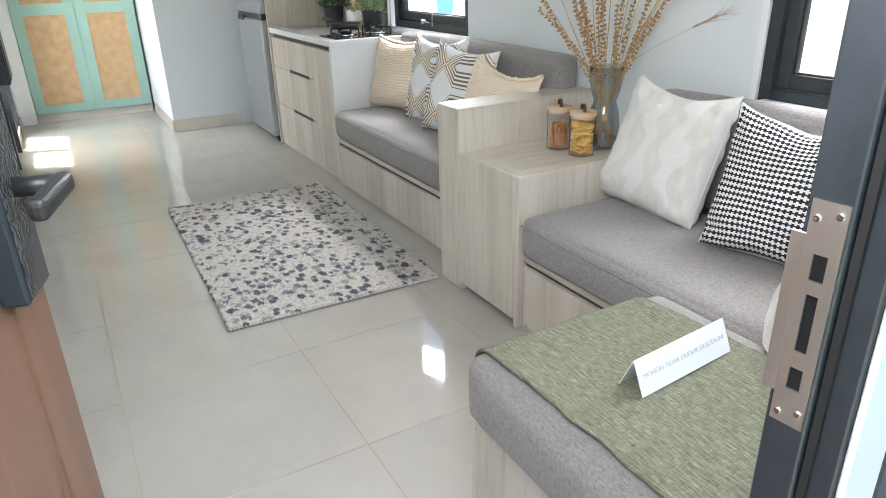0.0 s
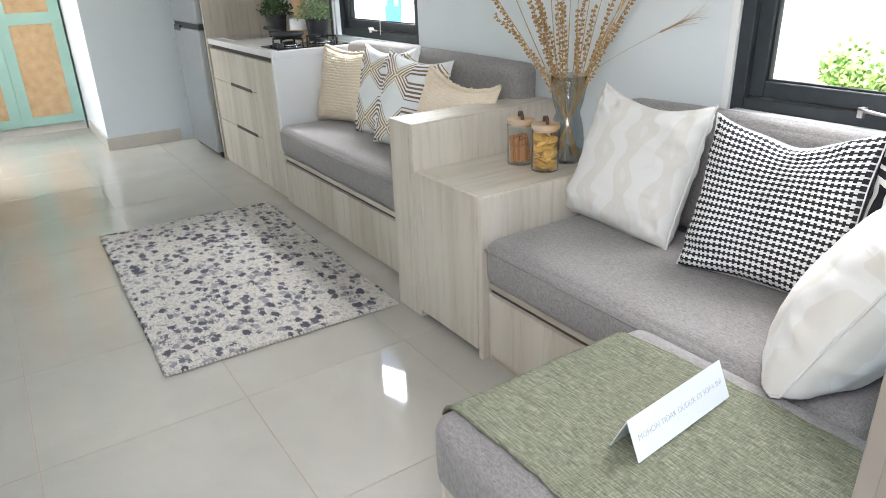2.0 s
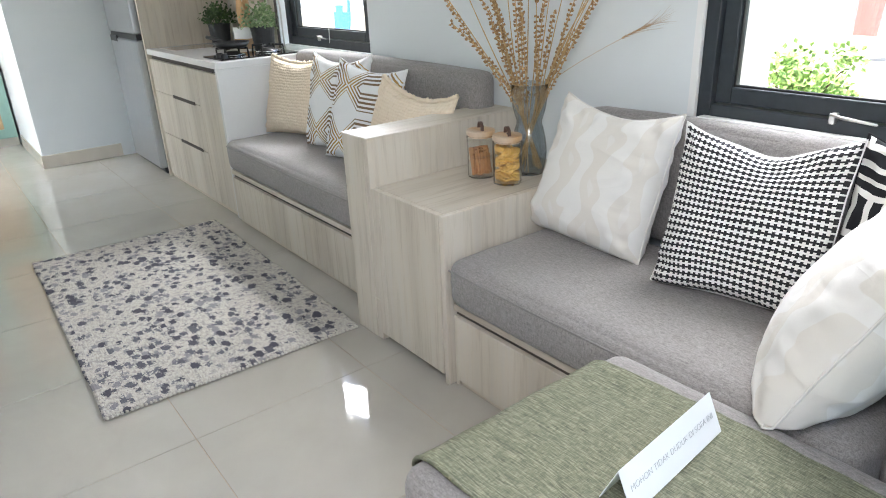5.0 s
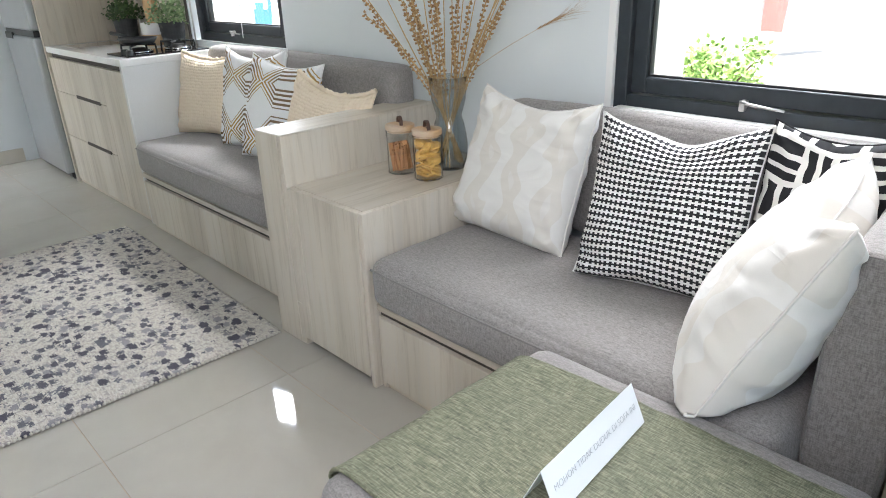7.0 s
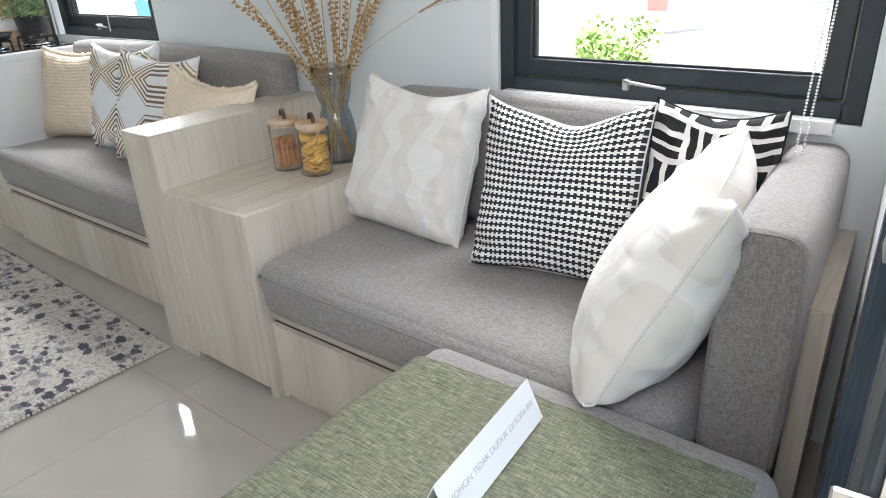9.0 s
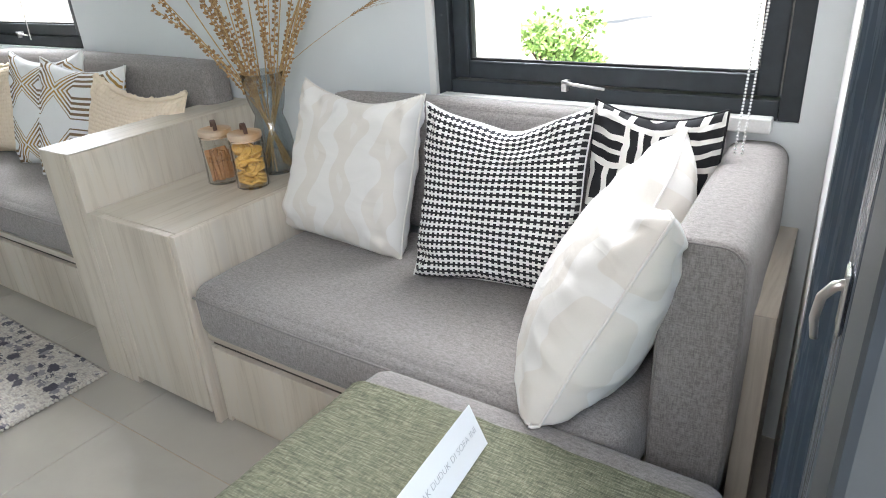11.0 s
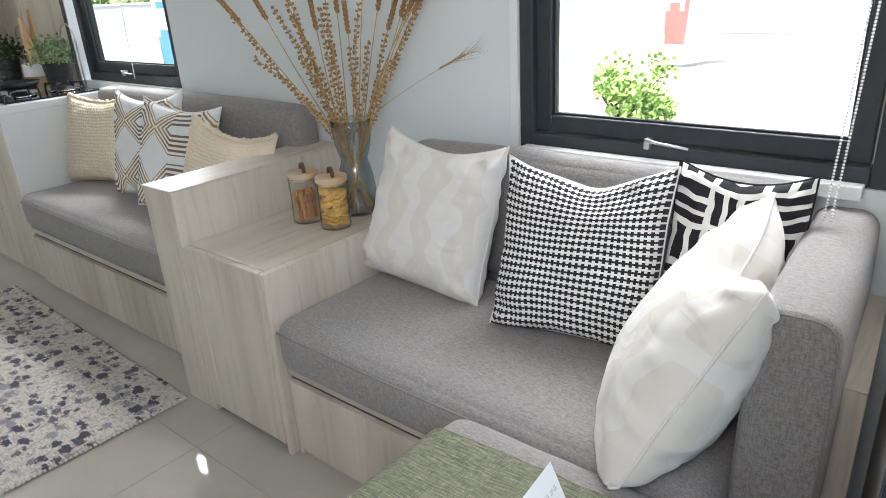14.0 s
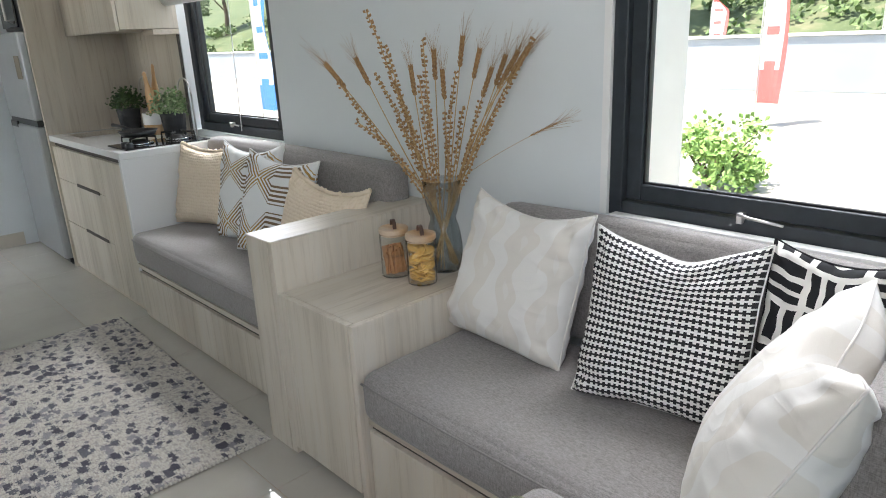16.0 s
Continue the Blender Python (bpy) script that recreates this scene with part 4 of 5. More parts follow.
def throw_sheet():
    """A folded woven throw lying over the cushion, its edge slipping down one side."""
    N, M = 70, 56
    bm = bmesh.new()
    tops, lows = {}, {}
    x0, x1, y0, y1 = OX0 - 0.002, OX1 - 0.03, -1.345, -0.858
    for i in range(N + 1):
        for j in range(M + 1):
            u, v = i / N, j / M
            s = x0 + u * (x1 - x0)
            y = y0 + v * (y1 - y0) + 0.007 * noise.noise(Vector((u * 9, 3, 1))) + (0.02 * (u - 0.5) if v > 0.5 else 0.0) * (v - 0.5)
            q = Vector((s * 9, y * 9, 0))
            z = 0.486 + 0.0035 * noise.noise(q) + 0.0015 * noise.noise(q * 3)
            edge = max(0.0, (x0 + 0.045 - s) / 0.045)
            if edge > 0:
                a = edge * 1.35
                z -= 0.05 * (1 - math.cos(a))
                s = x0 + 0.045 - 0.052 * math.sin(a)
            dome = 1 - min(1, abs((s - 1.44) / 0.34)) ** 2
            z -= 0.010 * (1 - dome)
            tops[i, j] = bm.verts.new((s, y, z))
            lows[i, j] = bm.verts.new((s + 0.003 * edge, y, z - 0.007))
    for i in range(N):
        for j in range(M):
            bm.faces.new((tops[i, j], tops[i + 1, j], tops[i + 1, j + 1], tops[i, j + 1]))
            bm.faces.new((lows[i, j], lows[i, j + 1], lows[i + 1, j + 1], lows[i + 1, j]))
    for i in range(N):
        bm.faces.new((tops[i, 0], lows[i, 0], lows[i + 1, 0], tops[i + 1, 0]))
        bm.faces.new((tops[i, M], tops[i + 1, M], lows[i + 1, M], lows[i, M]))
    for j in range(M):
        bm.faces.new((tops[0, j], tops[0, j + 1], lows[0, j + 1], lows[0, j]))
        bm.faces.new((tops[N, j], lows[N, j], lows[N, j + 1], tops[N, j + 1]))
    return bm


throw = thing("throw", "olive green woven throw folded over the cushion", "throw")
cloth_bm = throw_sheet()
hems = []
for j in (0, 56):
    cloth_bm.verts.ensure_lookup_table()
    hems.append([cloth_bm.verts[2 * (i * 57 + j)].co.copy() - Vector((0, 0, 0.0035)) for i in range(71)])
part("cloth", cloth_bm, throw_mat, throw, "", True)
for hem in hems:
    part("hem", tube(hem, 0.0046, 8), throw_mat, throw, "rolled hem", True)

sign = thing("tent_sign", "white folded tent card asking not to sit on the sofa", "sign", (1.400, -1.053, 0.489), rz=5)
bm = bmesh.new()
hw, hh, L2, th = 0.031, 0.070, 0.144, 0.0018
for s in (1, -1):
    v = [bm.verts.new((s * hw, -L2, 0)), bm.verts.new((s * hw, L2, 0)), bm.verts.new((0, L2, hh)), bm.verts.new((0, -L2, hh))]
    k = [bm.verts.new((s * (hw - th), -L2, 0)), bm.verts.new((s * (hw - th), L2, 0)), bm.verts.new((0, L2, hh - 2 * th)), bm.verts.new((0, -L2, hh - 2 * th))]
    bm.faces.new(v)
    bm.faces.new(k[::-1])
    for q in range(4):
        bm.faces.new((v[q], k[q], k[(q + 1) % 4], v[(q + 1) % 4]))
bmesh.ops.recalc_face_normals(bm, faces=bm.faces)
part("card", bm, acrylic, sign)
tilt_deg = math.degrees(math.atan2(hh, hw))
lettering("lettering", "MOHON TIDAK DUDUK DI SOFA INI", 0.0158, ink_mat, sign, Matrix.Translation((hw / 2 + 0.0012 * math.sin(radians(tilt_deg)), 0, hh / 2 + 0.0012 * math.cos(radians(tilt_deg)))) @ Matrix.Rotation(math.pi / 2, 4, "Z") @ Matrix.Rotation(radians(tilt_deg), 4, "X"), label="thin grey capital lettering")

# ---- scatter cushions ----
G = "scatter cushions on the sofa"
pillow("scatter_cushion", "off-white cotton cushion with soft beige blots, leaning on the sofa back", 0.46, 0.45, 0.15, pose(0.628, -0.300, 0.680, -19, 0, -4) @ pose(0, 0, 0, 0, 1, 0), blot_cloth, 2, G, 0.030, wrinkle=0.0105, pinch=0.13, rest=0.474)
pillow("scatter_cushion", "black and white broken-check cushion leaning on the sofa back", 0.415, 0.44, 0.175, pose(1.122, -0.330, 0.675, -20, 0, 11) @ pose(0, 0, 0, 0, 0, 0), houndstooth, 7, G, 0.026, wrinkle=0.013, chop=0.02, pinch=0.20, rest=0.474)
pillow("scatter_cushion", "white cushion with bold black brush strokes against the sofa back", 0.285, 0.40, 0.10, pose(1.447, -0.238, 0.696, -12, 0, 2) @ pose(0, 0, 0, 0, 1, 0), brush, 12, G, 0.02, wrinkle=0.008, pinch=0.10)
pillow("scatter_cushion", "off-white beige-blotched cushion propped on edge against the arm cushion", 0.53, 0.52, 0.255, pose(1.484, -0.520, 0.648, -26, 0, -77) @ pose(0, 0, 0, 0, -6, 0), blot_cloth, 21, G, 0.01, 0.05, wrinkle=0.0105, lens=2.5, chop=0.085, pinch=0.15, rest=0.474)
G2 = "scatter cushions on the bench"
c1 = pillow("scatter_cushion", "cream textured-weave cushion with a tasselled top edge", 0.44, 0.42, 0.14, pose(-1.475, -0.270, 0.680, -15, 0, 18), knit, 31, G2, 0.02)
pillow("scatter_cushion", "white cushion with ochre line pattern on the bench", 0.40, 0.47, 0.13, pose(-1.020, -0.275, 0.705, -14, 0, 14), goldprint, 33, G2, 0.03)
pillow("scatter_cushion", "white cushion with ochre line pattern, leaning behind a cream one", 0.40, 0.45, 0.13, pose(-0.690, -0.330, 0.695, -15, 0, 16) @ pose(0, 0, 0, 0, 5, 0), goldprint, 37, G2, 0.02)
c2 = pillow("scatter_cushion", "cream textured-weave cushion with a ruffled edge beside the divider", 0.42, 0.40, 0.14, pose(-0.320, -0.360, 0.662, -16, 0, 12) @ pose(0, 0, 0, 0, 8, 0), knit, 41, G2, 0.03)
for c, seed, w, h, sag in ((c1, 1, 0.44, 0.42, 0.02), (c2, 2, 0.42, 0.40, 0.03)):
    rnd = random.Random(seed)
    trim_line, trim_size = [], []
    for k in range(68):
        a = -0.97 + 1.94 * k / 67
        z = h / 2 * (1 - 0.07 * (1 - a * a)) - sag * (1 - a * a) * 1.3
        trim_line.append((a * w / 2, rnd.uniform(-0.003, 0.003), z + rnd.uniform(0.002, 0.008)))
        trim_size.append(rnd.uniform(0.010, 0.013) if k % 2 else rnd.uniform(0.005, 0.007))
    part("ruffle", tube(trim_line, trim_size, 8), knit, c, "ruffled cream trim", True)

# ---- the rug ----
rug = thing("rug", "cream woven rug with scattered charcoal flecks", "rug", (-0.962, -1.213, 0.0), rz=-1.2)
RW, RD = 1.62, 0.925
bm = bmesh.new()
N, M = 150, 86
gv = {}
for i in range(N + 1):
    for j in range(M + 1):
        x, y = (i / N - 0.5) * RW, (j / M - 0.5) * RD
        q = Vector((x, y, 0))
        rowh = 0.0016 * math.sin(j * math.pi) + 0.0022 * noise.noise(q * 70)
        gv[i, j] = bm.verts.new((x + 0.004 * noise.noise(q * 6), y + 0.006 * noise.noise(q * 5 + Vector((4, 0, 0))), 0.0115 + rowh + 0.001 * (j % 2)))
for i in range(N):
    for j in range(M):
        bm.faces.new((gv[i, j], gv[i + 1, j], gv[i + 1, j + 1], gv[i, j + 1]))
rim = [gv[i, 0] for i in range(N)] + [gv[N, j] for j in range(M)] + [gv[i, M] for i in range(N, 0, -1)] + [gv[0, j] for j in range(M, 0, -1)]
low = [bm.verts.new((v.co.x, v.co.y, 0.002)) for v in rim]
for k in range(len(rim)):
    j = (k + 1) % len(rim)
    bm.faces.new((rim[k], low[k], low[j], rim[j]))
part("woven_field", bm, rug_mat, rug, "", True)
rnd = random.Random(5)
for sx_ in (-1, 1):
    bm = bmesh.new()
    for k in range(62):
        y = -RD / 2 + 0.008 + k * (RD - 0.016) / 61
        bmesh.ops.create_icosphere(bm, subdivisions=1, radius=0.0065, matrix=Matrix.Translation((sx_ * (RW / 2 + 0.003), y, 0.0075)) @ Matrix.Diagonal((1.2, 0.85, 0.75, 1)))
    part("binding", bm, fringe_mat, rug, "whip-stitched edge binding", True)

# ---- jars and vase on the console ----
TOP = 0.5955


def storage_jar(at, label, text, fill):
    ob = thing("storage_jar", label, "jar", at, "biscuit jars")
    r, h = 0.050, 0.148
    jg = part("glass", lathe([(0, 0), (r - 0.004, 0), (r, 0.004), (r, h - 0.004), (r - 0.002, h), (r - 0.0035, h - 0.003), (r - 0.0035, 0.006), (0, 0.005)], 40), jar_glass, ob, "", True)
    jg.visible_shadow = False
    lid = part("lid", lathe([(0, h - 0.006), (r - 0.0045, h - 0.006), (r - 0.0045, h + 0.001), (r - 0.001, h + 0.002), (r, h + 0.004), (r, h + 0.016), (r - 0.002, h + 0.018), (0, h + 0.0185)], 40), lid_mat, ob, "pale bamboo lid")
    loop = [Vector((0.030 * math.cos(a) * 1.0, 0.0, h + 0.017 + 0.026 * math.sin(a) ** 0.8)) for a in [math.pi * k / 14 for k in range(15)]]
    bm = bmesh.new()
    ring = []
    for q in loop:
        ring.append([bm.verts.new(q + Vector((0, y, dz))) for y, dz in ((-0.006, 0), (0.006, 0), (0.006, 0.002), (-0.006, 0.002))])
    for lo, hi in zip(ring, ring[1:]):
        for k in range(4):
            bm.faces.new((lo[k], lo[(k + 1) % 4], hi[(k + 1) % 4], hi[k]))
    bmesh.ops.transform(bm, matrix=Matrix.Rotation(radians(150), 4, "Z"), verts=bm.verts)
    part("strap", bm, leather, lid, "brown leather loop", True)
    part("stud", lathe([(0.004, h + 0.018), (0.004, h + 0.0205), (0.0025, h + 0.022), (0, h + 0.0225)], 12), chrome, lid)
    fill(ob, r)
    m = pose(0, 0, 0.078, 90, 0, 52) @ Matrix.Translation((0, 0, r + 0.0003))
    lettering("lettering", text, 0.0165, black_ink, ob, m, r, "black printed word")
    return ob


def coins(ob, r):
    rnd = random.Random(4)
    bm0 = lathe([(0, 0), (0.0185, 0), (0.0205, 0.002), (0.0205, 0.0045), (0.0185, 0.0065), (0, 0.006)], 18)
    me = mesh_of("biscuit", bm0, biscuit, True)
    for k in range(46):
        lay = k // 4
        a = k * 1.62 + rnd.uniform(-0.3, 0.3)
        d = 0.0245
        b = new("biscuit", me)
        b.parent = ob
        b.matrix_local = pose(d * math.cos(a), d * math.sin(a), 0.010 + lay * 0.0098, rnd.uniform(-38, 38), rnd.uniform(-38, 38), rnd.uniform(0, 360))


def sticks(ob, r):
    rnd = random.Random(9)
    for k in range(26):
        a, d = rnd.uniform(0, 6.28), rnd.uniform(0.008, 0.040)
        lx = rnd.uniform(0.070, 0.100)
        b = part("biscuit_stick", box(-0.0095, 0.0095, -0.0042, 0.0042, 0, lx, 0.002, 2), stick_biscuit, ob)
        b.matrix_local = pose(d * math.cos(a) * 0.8, d * math.sin(a) * 0.8, 0.008, rnd.uniform(-10, 10), rnd.uniform(-10, 10), rnd.uniform(0, 360))


storage_jar((0.158, -0.378, TOP), "glass jar of brown biscuits with a bamboo lid and strap", "COOKIES", sticks)
storage_jar((0.284, -0.370, TOP), "glass jar of round golden biscuits with a bamboo lid", "COOKIES", coins)

VX, VY = 0.252, -0.236
vase = thing("glass_vase", "smoke-grey hourglass glass vase on the console", "vase", (VX, VY, TOP))
prof = [(0, 0.0), (0.046, 0.0), (0.053, 0.004), (0.061, 0.05), (0.063, 0.085), (0.058, 0.125), (0.051, 0.158), (0.0445, 0.178), (0.044, 0.19), (0.050, 0.205), (0.058, 0.235), (0.064, 0.285), (0.066, 0.315)]
inner = [(r - 0.0035 if r else 0.0, z + (0.006 if k < 2 else 0.0)) for k, (r, z) in enumerate(prof)]
vg = part("glass", lathe(prof + [(q[0], q[1]) for q in reversed(inner)], 44), smoke_glass, vase, "", True)
vg.visible_shadow = False

bouquet = thing("dried_wheat", "dried wheat and seed-head stems standing in the vase", "dried flowers", (VX, VY, TOP))
rnd = random.Random(77)


def grain(bm, at, d, ln, wd):
    """One seed: a slim eight-sided spindle along d."""
    d = d.normalized()
    s = d.orthogonal().normalized()
    t = d.cross(s)
    a, b = bm.verts.new(at - d * ln * 0.5), bm.verts.new(at + d * ln * 0.5)
    ring = [bm.verts.new(at - d * ln * 0.08 + wd * (s * math.cos(k * math.pi / 2) + t * math.sin(k * math.pi / 2))) for k in range(4)]
    for k in range(4):
        bm.faces.new((a, ring[(k + 1) % 4], ring[k]))
        bm.faces.new((b, ring[k], ring[(k + 1) % 4]))


def stem(foot, neck, tip, style, thick=1.0):
    foot, neck, tip = Vector(foot), Vector(neck), Vector(tip)
    pts = []
    reach = (tip - neck)
    bend = rnd.uniform(0.05, 0.5)
    wander = Vector((rnd.uniform(-0.014, 0.014), rnd.uniform(-0.01, 0.01), 0))
    for k in range(15):
        t = k / 14
        if t < 0.3:
            pts.append(foot.lerp(neck, t / 0.3))
        else:
            q = (t - 0.3) / 0.7
            bow = Vector((reach.x, reach.y, 0)) * (q * q - q) * bend + wander * math.sin(q * 3.14)
            pts.append(neck + reach * q + bow)
    st = part("stem", tube(pts, [0.0021 * thick] * 10 + [0.0017 * thick] * 5, 5), straw, bouquet, "", True)
    bm = bmesh.new()
    top = pts[-1]
    d = (pts[-1] - pts[-2]).normalized()
    if style == "buds":
        whole = (pts[-1] - pts[5]).length
        steps = int(whole / 0.0155)
        for k in range(steps):
            t = k / steps
            q = pts[-1].lerp(pts[5], t)
            f = 5 + (1 - t) * 9
            i = min(13, int(f))
            q = pts[i].lerp(pts[i + 1], f - i)
            for w in range(4 if t < 0.6 else 2):
                a = rnd.uniform(0, 6.28)
                side = d.orthogonal().normalized()
                side = side * math.cos(a) + d.cross(side) * math.sin(a)
                grain(bm, q + side * 0.0065 + d * rnd.uniform(-0.004, 0.004), side + d * 0.9, rnd.uniform(0.010, 0.013), rnd.uniform(0.0042, 0.0056))
    elif style == "wheat":
        side = d.orthogonal().normalized()
        oth = d.cross(side)
        for k in range(13):
            q = top - d * (0.085 - k * 0.0072)
            for w in (0, 1, 2):
                s = (side * math.cos(w * 2.09 + k) + oth * math.sin(w * 2.09 + k))
                grain(bm, q + s * 0.0052 * thick, d + s * 0.5, 0.017, 0.0036 * thick)
        for k in range(16):
            a = rnd.uniform(0, 6.28)
            s = side * math.cos(a) + oth * math.sin(a)
            base = top - d * rnd.uniform(0.0, 0.07)
            tube([base, base + d * 0.05 + s * 0.010, base + d * rnd.uniform(0.075, 0.11) + s * 0.026], [0.0005, 0.0004, 0.0002], 3, bm, False)
    part("seed_head", bm, ear_mat, st, "brown dried seed head")


TIPS = [(-0.127, -0.163, 0.847, 'buds'), (-0.108, -0.114, 0.743, 'buds'), (-0.214, -0.269, 0.699, 'wheat'), (-0.175, -0.257, 0.644, 'buds'), (-0.189,
        -0.17, 0.709, 'wheat'), (-0.165, -0.116, 0.661, 'buds'), (0.003, -0.055, 0.758, 'buds'), (-0.079, -0.039, 0.677, 'wheat'), (-0.041, 0.03,
        0.722, 'wheat'), (-0.031, 0.054, 0.659, 'wheat'), (0.024, 0.097, 0.759, 'wheat'), (0.056, 0.14, 0.719, 'wheat'), (0.027, 0.058, 0.654,
        'buds'), (0.013, 0.014, 0.53, 'buds'), (0.033, 0.078, 0.542, 'buds'), (0.106, 0.14, 0.659, 'wheat'), (0.165, 0.14, 0.697, 'wheat'), (0.215,
        0.14, 0.709, 'wheat'), (0.274, 0.14, 0.747, 'buds'), (0.237, 0.14, 0.696, 'wheat'), (0.261, 0.14, 0.722, 'wheat'), (0.192, 0.14, 0.68,
        'wheat'), (0.109, 0.115, 0.495, 'buds'), (-0.016, -0.061, 0.649, 'buds'), (0.024, -0.062, 0.547, 'buds'), (-0.08, -0.113, 0.626, 'buds'),
        (-0.133, -0.227, 0.522, 'buds'), (0.113, 0.076, 0.563, 'buds'), (-0.049, -0.125, 0.515, 'buds')]
for tx, ty, tz, style in TIPS:
    a = rnd.uniform(0, 6.28)
    k = math.atan2(ty, tx)
    foot = (-0.040 * math.cos(k) + 0.010 * math.cos(a), -0.040 * math.sin(k) + 0.010 * math.sin(a), 0.012)
    neck = (0.030 * math.cos(k) + rnd.uniform(-0.008, 0.008), 0.026 * math.sin(k) + rnd.uniform(-0.006, 0.006), 0.215)
    stem(foot, neck, (tx, ty, tz), style)
# one bent ear reaching sideways in front of the wall
stem((-0.02, 0.0, 0.02), (0.030, 0.012, 0.290), (0.375, 0.12, 0.505), "wheat", 0.42)

# ---- kitchen ----
KX0, KX1, KF, KT = -2.950, -1.700, -0.604, 0.874
kit = thing("kitchen_cabinet", "pale oak laminate kitchen base unit with slot handles", "cabinet")
part("carcass", box(KX0 + 0.002, KX1 - 0.034, KF + 0.03, WALL_Y - 0.003, 0.03, 0.820, 0.001, 1), wood_z, kit)
# dark strip painting the shade beneath the worktop
part("shadow_gap", box(KX0 + 0.002, KX1 - 0.034, KF + 0.022, KF + 0.029, 0.808, 0.838), slot_mat, kit)
part("plinth", box(KX0 + 0.002, KX1 - 0.034, KF + 0.012, KF + 0.029, 0.0, 0.022), wood_edge, kit)
for a0, a1, b0, b1 in ((KX0 + 0.004, -2.0745, 0.604, 0.808), (KX0 + 0.004, -2.0745, 0.322, 0.600), (KX0 + 0.004, -2.0745, 0.024, 0.318)):
    part("drawer_front", box(a0, a1, KF + 0.002, KF + 0.022, b0, b1, 0.0015, 1), wood_z, kit)
part("filler_panel", box(-2.0715, KX1 - 0.034, KF + 0.002, KF + 0.022, 0.024, 0.808, 0.0015, 1), wood_z, kit)
# dark blocks in the drawer fronts, painted shade of the handle cuts
for zz in (0.602, 0.320):
    part("slot_handle", box(-2.565, -2.165, KF - 0.0015, KF + 0.010, zz - 0.010, zz + 0.010, 0.002, 1), slot_mat, kit, "slot handle, shade of its cut painted dark brown")
solid("worktop", box(KX0 + 0.002, KX1, KF - 0.006, WALL_Y - 0.003, 0.838, KT, 0.003, 2), worktop_mat, "white solid-surface kitchen worktop", "worktop")
solid("worktop_end_panel", box(KX1 - 0.032, KX1 - 0.001, KF - 0.004, WALL_Y - 0.003, 0.0, 0.838, 0.003, 2), worktop_mat, "white panel closing the worktop down to the floor", "panel")
solid("tall_end_panel", box(KX0 - 0.028, KX0, KF - 0.01, WALL_Y - 0.003, 0.0, 2.45, 0.0015, 1), wood_z, "tall pale oak panel between fridge and worktop", "panel")
bs = thing("backsplash", "pale oak laminate backsplash panels behind the worktop", "backsplash")
part("panel", box(KX0 + 0.002, -2.62, WALL_Y - 0.014, WALL_Y - 0.003, KT + 0.001, 1.468, 0.001, 1), wood_z, bs)
part("panel", box(-2.614, KIT[0] - 0.012, WALL_Y - 0.014, WALL_Y - 0.003, KT + 0.001, 1.468, 0.001, 1), wood_z, bs)
part("edge_strip", box(KIT[0] - 0.011, KIT[0] - 0.004, WALL_Y - 0.016, WALL_Y - 0.003, KT + 0.001, 1.468), slot_mat, bs)
wc = thing("wall_cabinet", "pale oak laminate wall cabinet over the worktop", "cabinet")
part("body", box(KX0 + 0.002, -2.052, -0.375, WALL_Y - 0.003, 1.470, 2.30, 0.0015, 1), wood_z, wc)
for a0, a1 in ((KX0 + 0.004, -2.502), (-2.498, -2.053)):
    part("door", box(a0, a1, -0.395, -0.377, 1.462, 2.30, 0.0015, 1), wood_z, wc)
part("light_pelmet", box(-2.20, -2.053, -0.20, WALL_Y - 0.003, 1.440, 1.468, 0.001, 1), wood_x, wc)

hob = thing("gas_hob", "black glass two-burner gas hob set in the worktop", "hob", (0, 0, KT))
part("glass_top", box(-2.010, -1.735, -0.560, -0.105, 0.001, 0.008, 0.002, 2), black_glass, hob)
for by in (-0.430, -0.215):
    bx = -1.90
    bn = part("burner", lathe([(0, 0.008), (0.055, 0.008), (0.052, 0.018), (0.036, 0.022), (0.034, 0.030), (0.020, 0.032), (0, 0.032)], 28, None, (bx, by, 0)), cast_iron, hob, "", True)
    part("burner_ring", lathe([(0.060, 0.009), (0.072, 0.009), (0.070, 0.016), (0.061, 0.016), (0.060, 0.009)], 28, None, (bx, by, 0)), chrome, bn, "", True)
    for k in range(4):
        a = k * math.pi / 2 + 0.78
        ca, sa = math.cos(a), math.sin(a)
        part("pan_support", tube([(bx + 0.095 * ca, by + 0.095 * sa, 0.008), (bx + 0.092 * ca, by + 0.092 * sa, 0.046), (bx + 0.030 * ca, by + 0.030 * sa, 0.048)], 0.006, 6), cast_iron, bn)
for kx, ky in ((-1.79, -0.520), (-1.86, -0.520)):
    part("knob", lathe([(0, 0.032), (0.015, 0.032), (0.018, 0.028), (0.020, 0.008)], 20, None, (kx, ky, 0)), dark_plastic, hob, "", True)

pan = thing("frying_pan", "small black frying pan on the front burner", "pan", (-1.905, -0.425, KT + 0.052))
part("bowl", lathe([(0, 0), (0.075, 0), (0.098, 0.028), (0.101, 0.028), (0.078, -0.003), (0, -0.003)], 32), dark_plastic, pan, "", True)
part("grip", tube([(-0.098, -0.005, 0.024), (-0.16, -0.02, 0.036), (-0.26, -0.04, 0.044)], [0.008, 0.009, 0.011], 8), dark_plastic, pan, "", True)
sink = thing("inset_sink", "stainless steel sink recess edge in the worktop", "sink", (-2.70, -0.39, KT))
part("rim", box(-0.15, 0.15, -0.16, 0.16, 0.0008, 0.003, 0.001, 1), steel, sink)
part("basin", box(-0.13, 0.13, -0.14, 0.14, 0.0012, 0.0036), chrome, sink)


